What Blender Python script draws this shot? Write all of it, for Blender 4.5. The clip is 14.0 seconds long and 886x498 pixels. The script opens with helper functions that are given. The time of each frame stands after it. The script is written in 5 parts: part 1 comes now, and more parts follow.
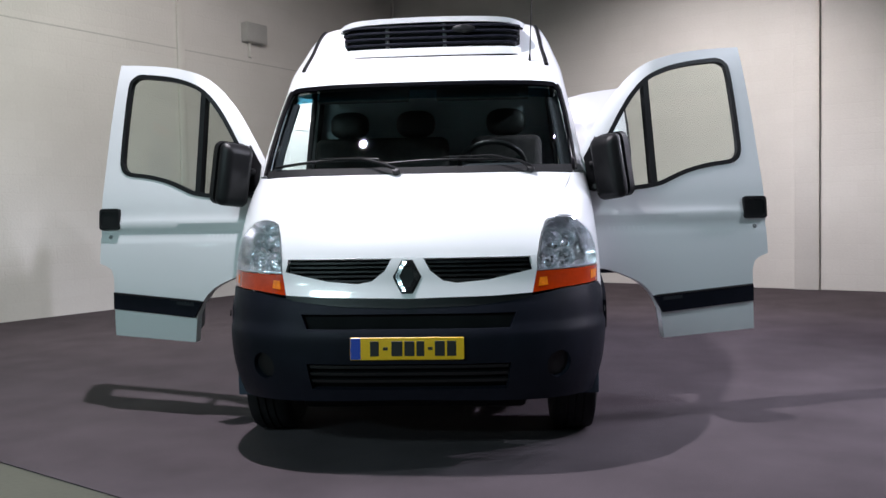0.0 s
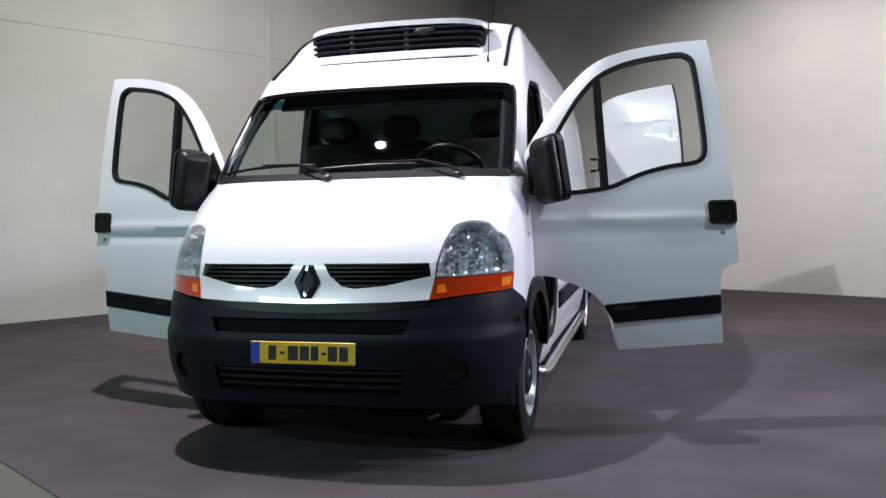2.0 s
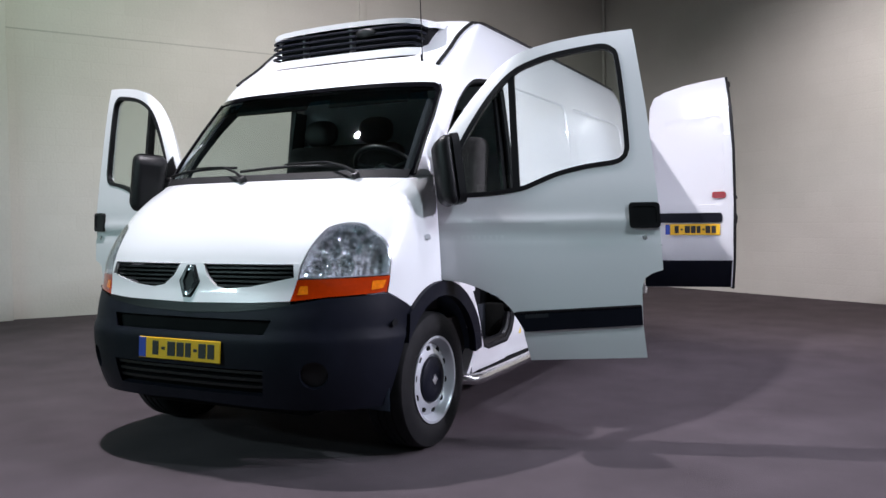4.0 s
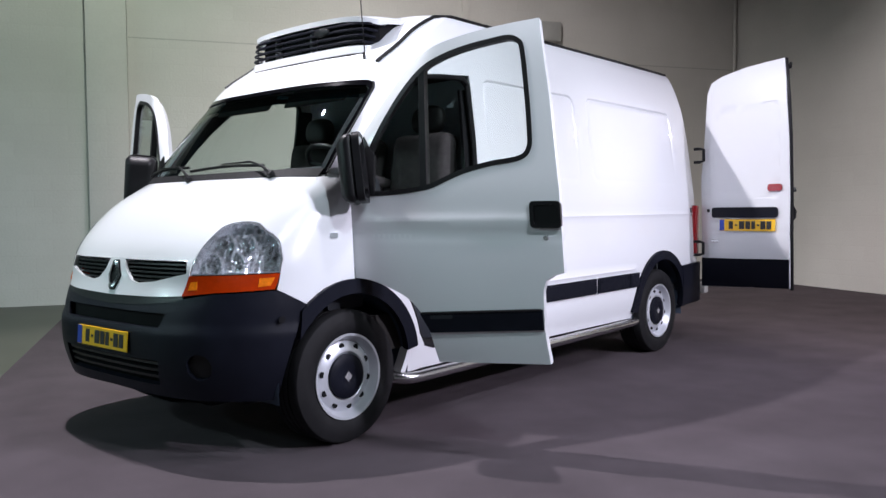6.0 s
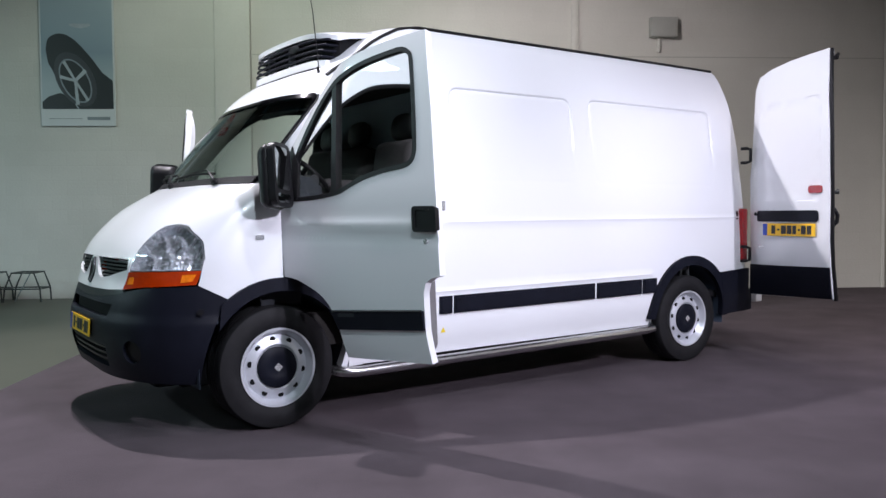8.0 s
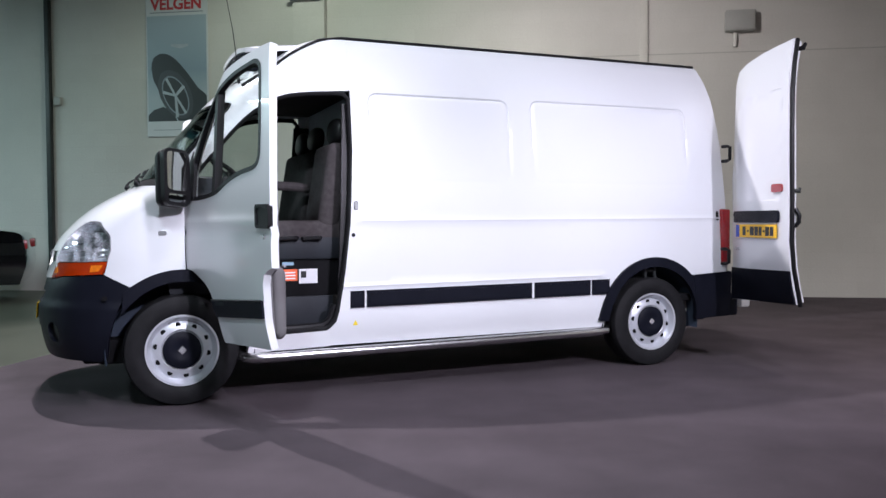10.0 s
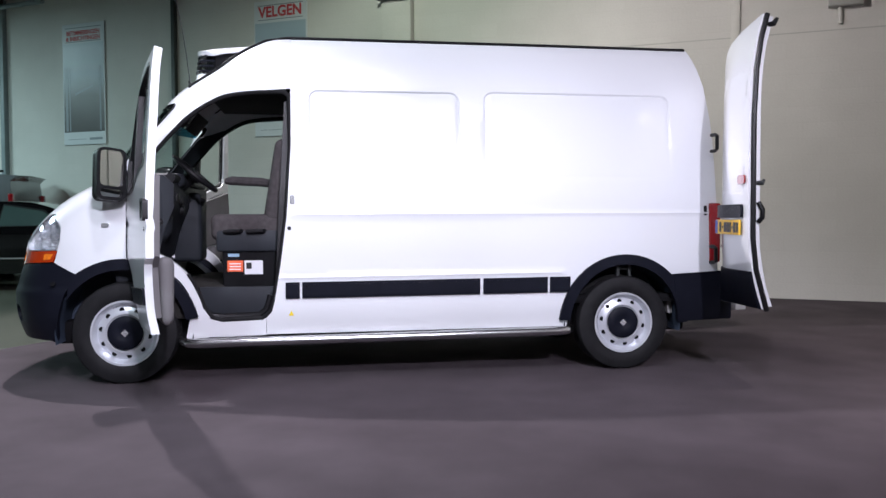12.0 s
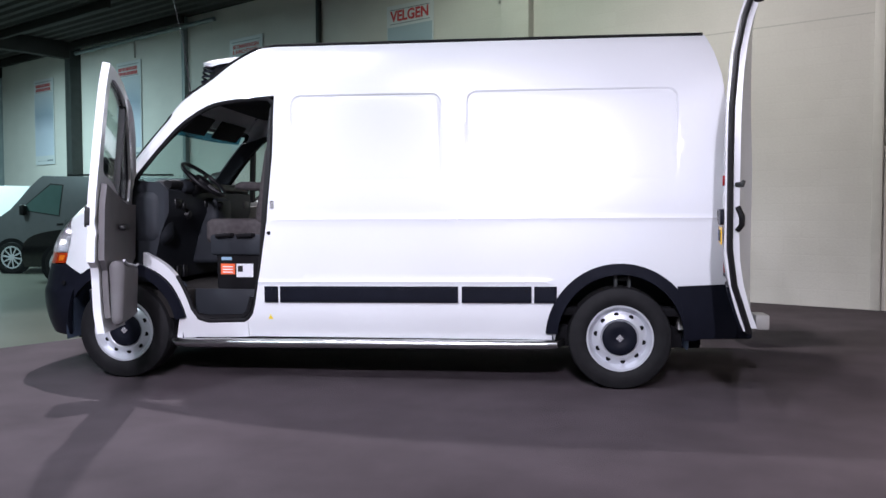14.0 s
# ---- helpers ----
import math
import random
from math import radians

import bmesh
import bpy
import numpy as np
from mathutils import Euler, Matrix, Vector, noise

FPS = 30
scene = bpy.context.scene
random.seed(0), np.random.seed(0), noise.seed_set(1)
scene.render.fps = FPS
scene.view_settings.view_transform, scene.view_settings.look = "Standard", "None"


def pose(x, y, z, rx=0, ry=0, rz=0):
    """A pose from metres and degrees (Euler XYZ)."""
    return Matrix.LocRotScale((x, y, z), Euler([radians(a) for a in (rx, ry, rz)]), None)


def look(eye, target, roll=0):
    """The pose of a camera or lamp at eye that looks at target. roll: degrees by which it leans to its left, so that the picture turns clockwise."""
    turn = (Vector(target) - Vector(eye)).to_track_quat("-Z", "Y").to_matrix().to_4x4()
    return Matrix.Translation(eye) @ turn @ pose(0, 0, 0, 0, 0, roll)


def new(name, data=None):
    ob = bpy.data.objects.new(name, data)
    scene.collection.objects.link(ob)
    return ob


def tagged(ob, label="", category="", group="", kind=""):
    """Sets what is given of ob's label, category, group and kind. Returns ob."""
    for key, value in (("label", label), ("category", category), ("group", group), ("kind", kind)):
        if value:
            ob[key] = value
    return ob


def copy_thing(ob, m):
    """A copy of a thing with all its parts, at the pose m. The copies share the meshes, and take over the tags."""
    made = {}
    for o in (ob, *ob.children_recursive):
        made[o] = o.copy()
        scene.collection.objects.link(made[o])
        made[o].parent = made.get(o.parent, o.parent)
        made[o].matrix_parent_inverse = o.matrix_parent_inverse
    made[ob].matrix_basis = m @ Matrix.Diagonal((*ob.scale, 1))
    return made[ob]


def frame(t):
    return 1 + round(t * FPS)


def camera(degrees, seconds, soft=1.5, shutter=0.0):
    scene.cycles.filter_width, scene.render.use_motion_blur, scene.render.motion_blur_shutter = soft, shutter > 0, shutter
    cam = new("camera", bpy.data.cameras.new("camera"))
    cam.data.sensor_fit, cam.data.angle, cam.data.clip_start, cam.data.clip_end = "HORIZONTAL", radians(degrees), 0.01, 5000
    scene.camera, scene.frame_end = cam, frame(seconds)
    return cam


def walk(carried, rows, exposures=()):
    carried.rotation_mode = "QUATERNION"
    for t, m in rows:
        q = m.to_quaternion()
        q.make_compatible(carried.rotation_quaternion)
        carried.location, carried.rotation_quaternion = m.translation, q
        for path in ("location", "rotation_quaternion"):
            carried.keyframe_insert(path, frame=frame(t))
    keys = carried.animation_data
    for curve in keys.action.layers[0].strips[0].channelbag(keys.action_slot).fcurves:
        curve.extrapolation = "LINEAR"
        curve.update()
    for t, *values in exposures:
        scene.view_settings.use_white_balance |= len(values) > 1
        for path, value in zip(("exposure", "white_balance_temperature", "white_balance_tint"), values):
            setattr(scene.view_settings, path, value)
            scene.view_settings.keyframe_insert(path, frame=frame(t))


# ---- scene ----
from mathutils.geometry import delaunay_2d_cdt

cam = camera(56.9, 14.0)
PATH = [
    (0, (0.398, -3.699, 1.18), (0.276, -1.705, 1.097), -1.1),
    (0.5, (0.659, -3.669, 1.184), (0.453, -1.681, 1.101), -0.9),
    (1, (0.966, -3.634, 1.19), (0.657, -1.66, 1.108), -0.9),
    (1.5, (1.276, -3.57, 1.191), (0.865, -1.614, 1.11), -1.0),
    (2, (1.572, -3.474, 1.188), (1.07, -1.54, 1.111), -1.0),
    (2.5, (1.901, -3.36, 1.157), (1.298, -1.454, 1.096), -0.9),
    (3, (2.23, -3.243, 1.169), (1.531, -1.37, 1.105), -0.6),
    (3.5, (2.569, -3.081, 1.165), (1.761, -1.252, 1.102), -0.6),
    (6, (4.075, -2.049, 1.208), (2.77, -0.536, 1.118), -0.5),
    (6.5, (4.353, -1.851, 1.191), (2.957, -0.421, 1.11), -0.5),
    (7, (4.648, -1.604, 1.193), (3.157, -0.273, 1.113), -0.5),
    (7.5, (4.957, -1.328, 1.191), (3.381, -0.098, 1.115), -0.4),
    (8, (5.251, -1.022, 1.214), (3.61, 0.119, 1.13), -0.4),
    (8.5, (5.543, -0.706, 1.208), (3.846, 0.35, 1.126), -0.3),
    (11, (6.636, 1.331, 1.154), (4.706, 1.849, 1.079), -0.2),
    (11.5, (6.727, 1.798, 1.155), (4.769, 2.193, 1.074), -0.1),
    (12, (6.77, 2.171, 1.152), (4.794, 2.47, 1.072), -0.1),
    (12.5, (6.793, 2.612, 1.156), (4.803, 2.794, 1.081), -0.1),
    (13, (6.775, 3.07, 1.168), (4.778, 3.131, 1.098), -0.05),
    (13.5, (6.705, 3.483, 1.183), (4.707, 3.435, 1.114), 0.0),
    (14, (6.57, 3.917, 1.21), (4.588, 3.67, 1.122), -0.1),
]
walk(cam, [(t, look(eye, target, roll)) for t, eye, target, roll in PATH])

# ---- light and air ----
ROOM = pose(-1.47, 12.31, 0, 0, 0, -30.9)  # the hall: x along the end wall, -y along the poster wall
world = bpy.data.worlds.new("world")
scene.world = world
world.use_nodes = True
world.node_tree.nodes["Background"].inputs[0].default_value = (0.55, 0.75, 0.8, 1)
world.node_tree.nodes["Background"].inputs[1].default_value = 0.02


def lamp(name, kind, at, to, watts, color=(1, 1, 1), size=0.5, angle=60, blend=0.3):
    data = bpy.data.lights.new(name, kind)
    data.energy, data.color = watts, color
    if kind == "SPOT":
        data.spot_size, data.spot_blend, data.shadow_soft_size = radians(angle), blend, size
    elif kind == "AREA":
        data.shape, data.size, data.size_y = "RECTANGLE", size, size * 0.25
    ob = new(name, data)
    ob.matrix_world = look(at, to)
    return tagged(ob, kind="structure")


LAMPS = [
    ("spot_lamp", (-1.0, 0.2, 5.0), (0.6, 1.4, 0.0), 1150, (1.0, 0.955, 1.05), 0.05, 120, 0.3),
    ("spot_lamp", (3.2, 1.45, 5.0), (1.0, 1.4, 0.3), 230, (0.98, 0.955, 1.15), 0.06, 114, 0.3),
    ("spot_lamp", (5.6, 2.6, 5.0), (1.6, 2.2, 0.0), 480, (0.985, 0.95, 1.13), 0.06, 90, 0.4),
    ("spot_lamp", (9.0, 3.0, 4.2), (0.95, 0.9, 0.60), 1750, (0.985, 0.95, 1.17), 0.07, 32, 0.9),
    ("spot_lamp", (9.0, 3.5, 4.2), (0.95, 2.7, 0.60), 760, (0.985, 0.95, 1.17), 0.07, 32, 0.9),
    ("spot_lamp", (9.0, 4.0, 4.2), (0.95, 4.6, 0.60), 1600, (0.985, 0.95, 1.17), 0.07, 32, 0.9),
    ("spot_lamp", (5.2, -0.1, 4.6), (1.2, 1.3, 0.6), 430, (0.85, 0.98, 1.10), 0.05, 70, 0.5),
    # the last three are added to brighten the walls; no such lamps are seen
    ("spot_lamp", (2.6, 5.6, 5.0), (3.6, 9.1, 0.2), 830, (1.02, 0.945, 0.96), 0.12, 112, 0.8),
    ("spot_lamp", (-0.9, 3.6, 5.0), (-4.2, 8.0, 0.4), 620, (1.02, 0.95, 0.96), 0.12, 110, 0.8),
    ("spot_lamp", (-3.6, 2.2, 5.0), (-6.0, 3.6, 0.8), 220, (0.86, 1.0, 0.85), 0.12, 150, 0.5),
]
for n, at, to, watts, color, size, angle, blend in LAMPS:
    lamp(n, "SPOT", at, to, watts, color, size, angle, blend)
# unseen area lamps added under the roof as the hall's cool fill
for x, y, watts in ((8.0, -18.5, 480), (5.0, -23.5, 900)):
    at = ROOM @ Vector((x, y, 5.35))
    lamp("hall_fill", "AREA", at, at - Vector((0, 0, 1)), watts, (0.64, 0.93, 0.98), 3.0)


# ---- materials ----
def mat(name, color, rough=0.5, metal=0.0, vary=0.06, scale=6.0, bump=0.0, bump_scale=80.0, coat=0.0, spec=0.5):
    """A surface with a colour that wanders at two scales and a fine relief."""
    m = bpy.data.materials.new(name)
    m.use_nodes = True
    nt = m.node_tree
    b = nt.nodes["Principled BSDF"]
    b.inputs["Roughness"].default_value, b.inputs["Metallic"].default_value = rough, metal
    b.inputs["Coat Weight"].default_value, b.inputs["Coat Roughness"].default_value = coat, 0.03
    b.inputs["Specular IOR Level"].default_value = spec
    tc = nt.nodes.new("ShaderNodeTexCoord")
    big, fine = nt.nodes.new("ShaderNodeTexNoise"), nt.nodes.new("ShaderNodeTexNoise")
    big.inputs["Scale"].default_value, fine.inputs["Scale"].default_value = scale, bump_scale
    big.inputs["Detail"].default_value = 5
    for n in (big, fine):
        nt.links.new(tc.outputs["Object"], n.inputs["Vector"])
    mul = nt.nodes.new("ShaderNodeMath")
    mul.operation = "MULTIPLY_ADD"
    mul.inputs[1].default_value, mul.inputs[2].default_value = 0.35, 0.0
    add = nt.nodes.new("ShaderNodeMath")
    nt.links.new(fine.outputs["Fac"], mul.inputs[0])
    nt.links.new(big.outputs["Fac"], add.inputs[0])
    nt.links.new(mul.outputs[0], add.inputs[1])
    ramp = nt.nodes.new("ShaderNodeMapRange")
    ramp.inputs["From Min"].default_value, ramp.inputs["From Max"].default_value = 0.4, 0.95
    ramp.inputs["To Min"].default_value, ramp.inputs["To Max"].default_value = 1 - vary, 1 + vary
    nt.links.new(add.outputs[0], ramp.inputs["Value"])
    mix = nt.nodes.new("ShaderNodeVectorMath")
    mix.operation = "SCALE"
    mix.inputs[0].default_value = color
    nt.links.new(ramp.outputs["Result"], mix.inputs["Scale"])
    nt.links.new(mix.outputs["Vector"], b.inputs["Base Color"])
    if bump:
        bn = nt.nodes.new("ShaderNodeBump")
        bn.inputs["Strength"].default_value, bn.inputs["Distance"].default_value = bump, 0.01
        nt.links.new(fine.outputs["Fac"], bn.inputs["Height"])
        nt.links.new(bn.outputs["Normal"], b.inputs["Normal"])
    return m


def clear(name, tint, rough=0.0, gloss=0.045):
    """Thin window glass: a clear sheet with a Fresnel gloss."""
    m = bpy.data.materials.new(name)
    m.use_nodes = True
    nt = m.node_tree
    nt.nodes.remove(nt.nodes["Principled BSDF"])
    out = nt.nodes["Material Output"]
    t, g, mx, lw, pw, ad = (nt.nodes.new("ShaderNode" + k) for k in ("BsdfTransparent", "BsdfGlossy", "MixShader", "LayerWeight", "Math", "Math"))
    t.inputs[0].default_value = (*tint, 1)
    g.inputs["Roughness"].default_value = rough
    lw.inputs["Blend"].default_value = 0.5
    pw.operation, ad.operation = "POWER", "MULTIPLY_ADD"
    pw.inputs[1].default_value = 5.0
    ad.inputs[1].default_value, ad.inputs[2].default_value = 0.9, gloss
    nt.links.new(lw.outputs["Facing"], pw.inputs[0])
    nt.links.new(pw.outputs[0], ad.inputs[0])
    nt.links.new(ad.outputs[0], mx.inputs[0])
    nt.links.new(t.outputs[0], mx.inputs[1])
    nt.links.new(g.outputs[0], mx.inputs[2])
    nt.links.new(mx.outputs[0], out.inputs[0])
    return m


WHITE = mat("white_paint", (0.735, 0.75, 0.765), 0.28, vary=0.012, scale=1.2, coat=0.7)
PLASTIC = mat("grey_black_plastic", (0.0075, 0.0085, 0.014), 0.42, vary=0.2, scale=9, bump=0.15, bump_scale=400, spec=0.10)
BLACK = mat("black_plastic", (0.008, 0.008, 0.009), 0.4, vary=0.2, scale=9, bump=0.1, bump_scale=300, spec=0.25)
FRIT = mat("screen_frit", (0.003, 0.003, 0.004), 0.12, vary=0.05, spec=0.35)
RUBBER = mat("rubber", (0.0115, 0.0115, 0.0125), 0.62, vary=0.25, scale=14, bump=0.2, bump_scale=250, spec=0.16)
DARK = mat("dark_underside", (0.008, 0.008, 0.009), 0.8, vary=0.3, spec=0.1)
LINER = mat("wheel_liner", (0.022, 0.034, 0.055), 0.7, vary=0.3, bump=0.2, bump_scale=60)
STEEL = mat("silver_wheel_paint", (0.60, 0.62, 0.66), 0.32, 0.45, vary=0.05, scale=10)
CHROME = mat("chrome", (0.8, 0.81, 0.83), 0.22, 0.75, vary=0.03)
CHROME_DARK = mat("dark_chrome", (0.30, 0.31, 0.33), 0.12, 0.95, vary=0.05)
ALU = mat("brushed_aluminium", (0.6, 0.6, 0.6), 0.25, 1.0, vary=0.05, scale=20)
TRIM = mat("grey_door_trim", (0.145, 0.14, 0.142), 0.6, vary=0.1, bump=0.15, bump_scale=300, spec=0.25)
DASH = mat("dark_grey_dashboard", (0.022, 0.025, 0.030), 0.55, vary=0.12, bump=0.15, bump_scale=250, spec=0.2)
FABRIC = mat("dark_seat_fabric", (0.060, 0.053, 0.054), 0.9, vary=0.25, scale=30, bump=0.4, bump_scale=400, spec=0.15)
LEATHER = mat("black_headrest_cover", (0.012, 0.012, 0.013), 0.5, vary=0.2)
BULKHEAD = mat("grey_bulkhead_paint", (0.42, 0.48, 0.52), 0.5, vary=0.06)
HEADLINER = mat("dark_headliner", (0.035, 0.034, 0.034), 0.9, vary=0.1, spec=0.1)
FLOORMAT = mat("cab_floor_mat", (0.03, 0.028, 0.026), 0.85, vary=0.3, bump=0.3, spec=0.15)
YELLOW = mat("plate_yellow", (0.85, 0.50, 0.01), 0.4, vary=0.03)
BLUE = mat("plate_blue", (0.02, 0.06, 0.4), 0.4, vary=0.03)
INK = mat("plate_ink", (0.01, 0.01, 0.01), 0.5)
AMBER = mat("amber_lens", (0.42, 0.032, 0.002), 0.15, vary=0.15, scale=30, coat=1.0)
AMBER_GLINT = mat("amber_glint", (0.80, 0.20, 0.008), 0.12, vary=0.2, scale=40, coat=1.0)
RED = mat("red_lens", (0.30, 0.008, 0.012), 0.15, vary=0.1, scale=30, coat=1.0)
REFLECTOR = mat("lamp_reflector", (0.86, 0.88, 0.91), 0.11, 0.80, vary=0.1, scale=25)
GLASS = clear("window_glass", (0.89, 0.925, 0.90))
SCREEN = clear("windscreen_glass", (0.84, 0.90, 0.88))
LENS = clear("lamp_lens", (0.95, 0.96, 0.97))
MIRROR = mat("mirror_glass", (0.50, 0.51, 0.52), 0.02, 1.0, vary=0.0)
GREYBOX = mat("grey_steel_box", (0.40, 0.40, 0.38), 0.5, vary=0.06)
IRON = mat("dark_painted_steel", (0.035, 0.04, 0.04), 0.45, vary=0.2)
GREYIRON = mat("grey_painted_steel", (0.22, 0.26, 0.27), 0.5, vary=0.1)
WALL = mat("painted_block_wall", (0.63, 0.61, 0.575), 0.75, vary=0.07, scale=0.8, bump=0.25, bump_scale=35)


def block_courses(m, wide=0.44, high=0.22):
    """Faint joints of painted blocks as relief in a wall's material."""
    nt = m.node_tree
    tc, sep, add, com, br, bp = (nt.nodes.new("ShaderNode" + k) for k in ("TexCoord", "SeparateXYZ", "Math", "CombineXYZ", "TexBrick", "Bump"))
    nt.links.new(tc.outputs["Object"], sep.inputs[0])
    nt.links.new(sep.outputs["X"], add.inputs[0])
    nt.links.new(sep.outputs["Y"], add.inputs[1])
    nt.links.new(add.outputs[0], com.inputs[0])
    nt.links.new(sep.outputs["Z"], com.inputs[1])
    nt.links.new(com.outputs[0], br.inputs["Vector"])
    br.inputs["Scale"].default_value = 1.0
    br.inputs["Brick Width"].default_value, br.inputs["Row Height"].default_value = wide, high
    br.inputs["Mortar Size"].default_value, br.inputs["Mortar Smooth"].default_value = 0.012, 0.6
    bp.inputs["Strength"].default_value, bp.inputs["Distance"].default_value, bp.invert = 0.12, 0.006, True
    nt.links.new(br.outputs["Fac"], bp.inputs["Height"])
    b = nt.nodes["Principled BSDF"]
    br.inputs["Color1"].default_value, br.inputs["Color2"].default_value, br.inputs["Mortar"].default_value = (1, 1, 1, 1), (0.975, 0.975, 0.972, 1), (0.98, 0.978, 0.975, 1)
    tone = nt.nodes.new("ShaderNodeVectorMath")
    tone.operation = "MULTIPLY"
    nt.links.new(b.inputs["Base Color"].links[0].from_socket, tone.inputs[0])
    nt.links.new(br.outputs["Color"], tone.inputs[1])
    nt.links.new(tone.outputs["Vector"], b.inputs["Base Color"])
    old = b.inputs["Normal"].links[0].from_socket
    nt.links.new(old, bp.inputs["Normal"])
    nt.links.new(bp.outputs["Normal"], b.inputs["Normal"])


block_courses(WALL)
CARPET = mat("dark_carpet", (0.080, 0.066, 0.073), 0.95, vary=0.2, scale=2.2, bump=0.6, bump_scale=260, spec=0.1)
CONCRETE = mat("concrete_floor", (0.072, 0.074, 0.056), 0.45, vary=0.18, scale=1.1, bump=0.1, bump_scale=40)
CEILING = mat("dark_ceiling", (0.028, 0.025, 0.023), 0.85, vary=0.2)
BEAM = mat("painted_steel_beam", (0.012, 0.011, 0.010), 0.8, vary=0.2)


# ---- mesh helpers ----
def part(name, bm, material, parent=None, label="", flat=False):
    """Links a bmesh as one mesh object under a thing or a part."""
    me = bpy.data.meshes.new(name)
    bm.to_mesh(me)
    bm.free()
    me.materials.append(material)
    if not flat:
        for p in me.polygons:
            p.use_smooth = True
        me.set_sharp_from_angle(angle=radians(32))
    ob = new(name, me)
    ob.parent = parent
    if label:
        ob["label"] = label
    return ob


def thing(name, label, category, m=None, group=""):
    ob = new(name)
    if m is not None:
        ob.matrix_world = m
    return tagged(ob, label, category, group)


def box(x0, x1, y0, y1, z0, z1, bevel=0.0, seg=2, m=None, bm=None):
    own = bmesh.new()
    bmesh.ops.create_cube(own, size=1)
    for v in own.verts:
        v.co = Vector(((x0 + x1) / 2 + v.co.x * (x1 - x0), (y0 + y1) / 2 + v.co.y * (y1 - y0), (z0 + z1) / 2 + v.co.z * (z1 - z0)))
    if bevel:
        bmesh.ops.bevel(own, geom=own.edges[:], offset=bevel, segments=seg, affect="EDGES", profile=0.5)
    return joined(own, m, bm)


def joined(own, m=None, bm=None):
    if m is not None:
        own.transform(m)
    if bm is None:
        return own
    me = bpy.data.meshes.new("tmp")
    own.to_mesh(me)
    own.free()
    bm.from_mesh(me)
    bpy.data.meshes.remove(me)
    return bm


def lathe(profile, n=48, m=None, bm=None):
    """Turns (radius, along) pairs round the z axis."""
    own = bmesh.new()
    rings = [[own.verts.new((r * math.cos(6.283185 * k / n), r * math.sin(6.283185 * k / n), h)) for k in range(n)] for r, h in profile]
    for a, b in zip(rings, rings[1:]):
        for k in range(n):
            own.faces.new((a[k], a[(k + 1) % n], b[(k + 1) % n], b[k]))
    bmesh.ops.remove_doubles(own, verts=own.verts, dist=1e-5)
    bmesh.ops.recalc_face_normals(own, faces=own.faces)
    return joined(own, m, bm)


def tube(points, r, n=10, m=None, bm=None):
    """A round bar along a line of points."""
    own = bmesh.new()
    pts = [Vector(p) for p in points]
    rings = []
    side = None
    for i, p in enumerate(pts):
        d = (pts[min(i + 1, len(pts) - 1)] - pts[max(i - 1, 0)]).normalized()
        side = d.orthogonal().normalized() if side is None else (side - d * side.dot(d)).normalized()
        up = d.cross(side)
        rr = r[i] if isinstance(r, (list, tuple)) else r
        rings.append([own.verts.new(p + (side * math.cos(6.283185 * k / n) + up * math.sin(6.283185 * k / n)) * rr) for k in range(n)])
    for a, b in zip(rings, rings[1:]):
        for k in range(n):
            own.faces.new((a[k], a[(k + 1) % n], b[(k + 1) % n], b[k]))
    own.faces.new(rings[0][::-1])
    own.faces.new(rings[-1])
    bmesh.ops.recalc_face_normals(own, faces=own.faces)
    return joined(own, m, bm)


def spline(pts, n=6, closed=False):
    """A smooth line through points of any dimension."""
    P = [np.array(p, float) for p in pts]
    out = []
    count = len(P) if closed else len(P) - 1
    for i in range(count):
        a, b, c, d = (P[(i + k) % len(P)] if closed else P[min(max(i + k, 0), len(P) - 1)] for k in (-1, 0, 1, 2))
        for k in range(n):
            t = k / n
            out.append(tuple(0.5 * (2 * b + (c - a) * t + (2 * a - 5 * b + 4 * c - d) * t * t + (3 * b - a - 3 * c + d) * t**3)))
    if not closed:
        out.append(tuple(P[-1]))
    return out


def inside(p, poly):
    hit = False
    for (x0, y0), (x1, y1) in zip(poly, poly[1:] + poly[:1]):
        if (y0 > p[1]) != (y1 > p[1]) and p[0] < (x1 - x0) * (p[1] - y0) / (y1 - y0) + x0:
            hit = not hit
    return hit


def inside_many(P, poly):
    """Which rows of P lie in the polygon."""
    hit = np.zeros(len(P), bool)
    for (x0, y0), (x1, y1) in zip(poly, poly[1:] + poly[:1]):
        if y0 != y1:
            hit ^= ((y0 > P[:, 1]) != (y1 > P[:, 1])) & (P[:, 0] < (x1 - x0) * (P[:, 1] - y0) / (y1 - y0) + x0)
    return hit


def dense(poly, step, closed=True):
    out = []
    for a, b in zip(poly, poly[1:] + poly[:1] if closed else poly[1:]):
        n = max(1, math.ceil(math.hypot(b[0] - a[0], b[1] - a[1]) / step))
        out += [(a[0] + (b[0] - a[0]) * k / n, a[1] + (b[1] - a[1]) * k / n) for k in range(n)]
    return out if closed else out + [tuple(poly[-1])]


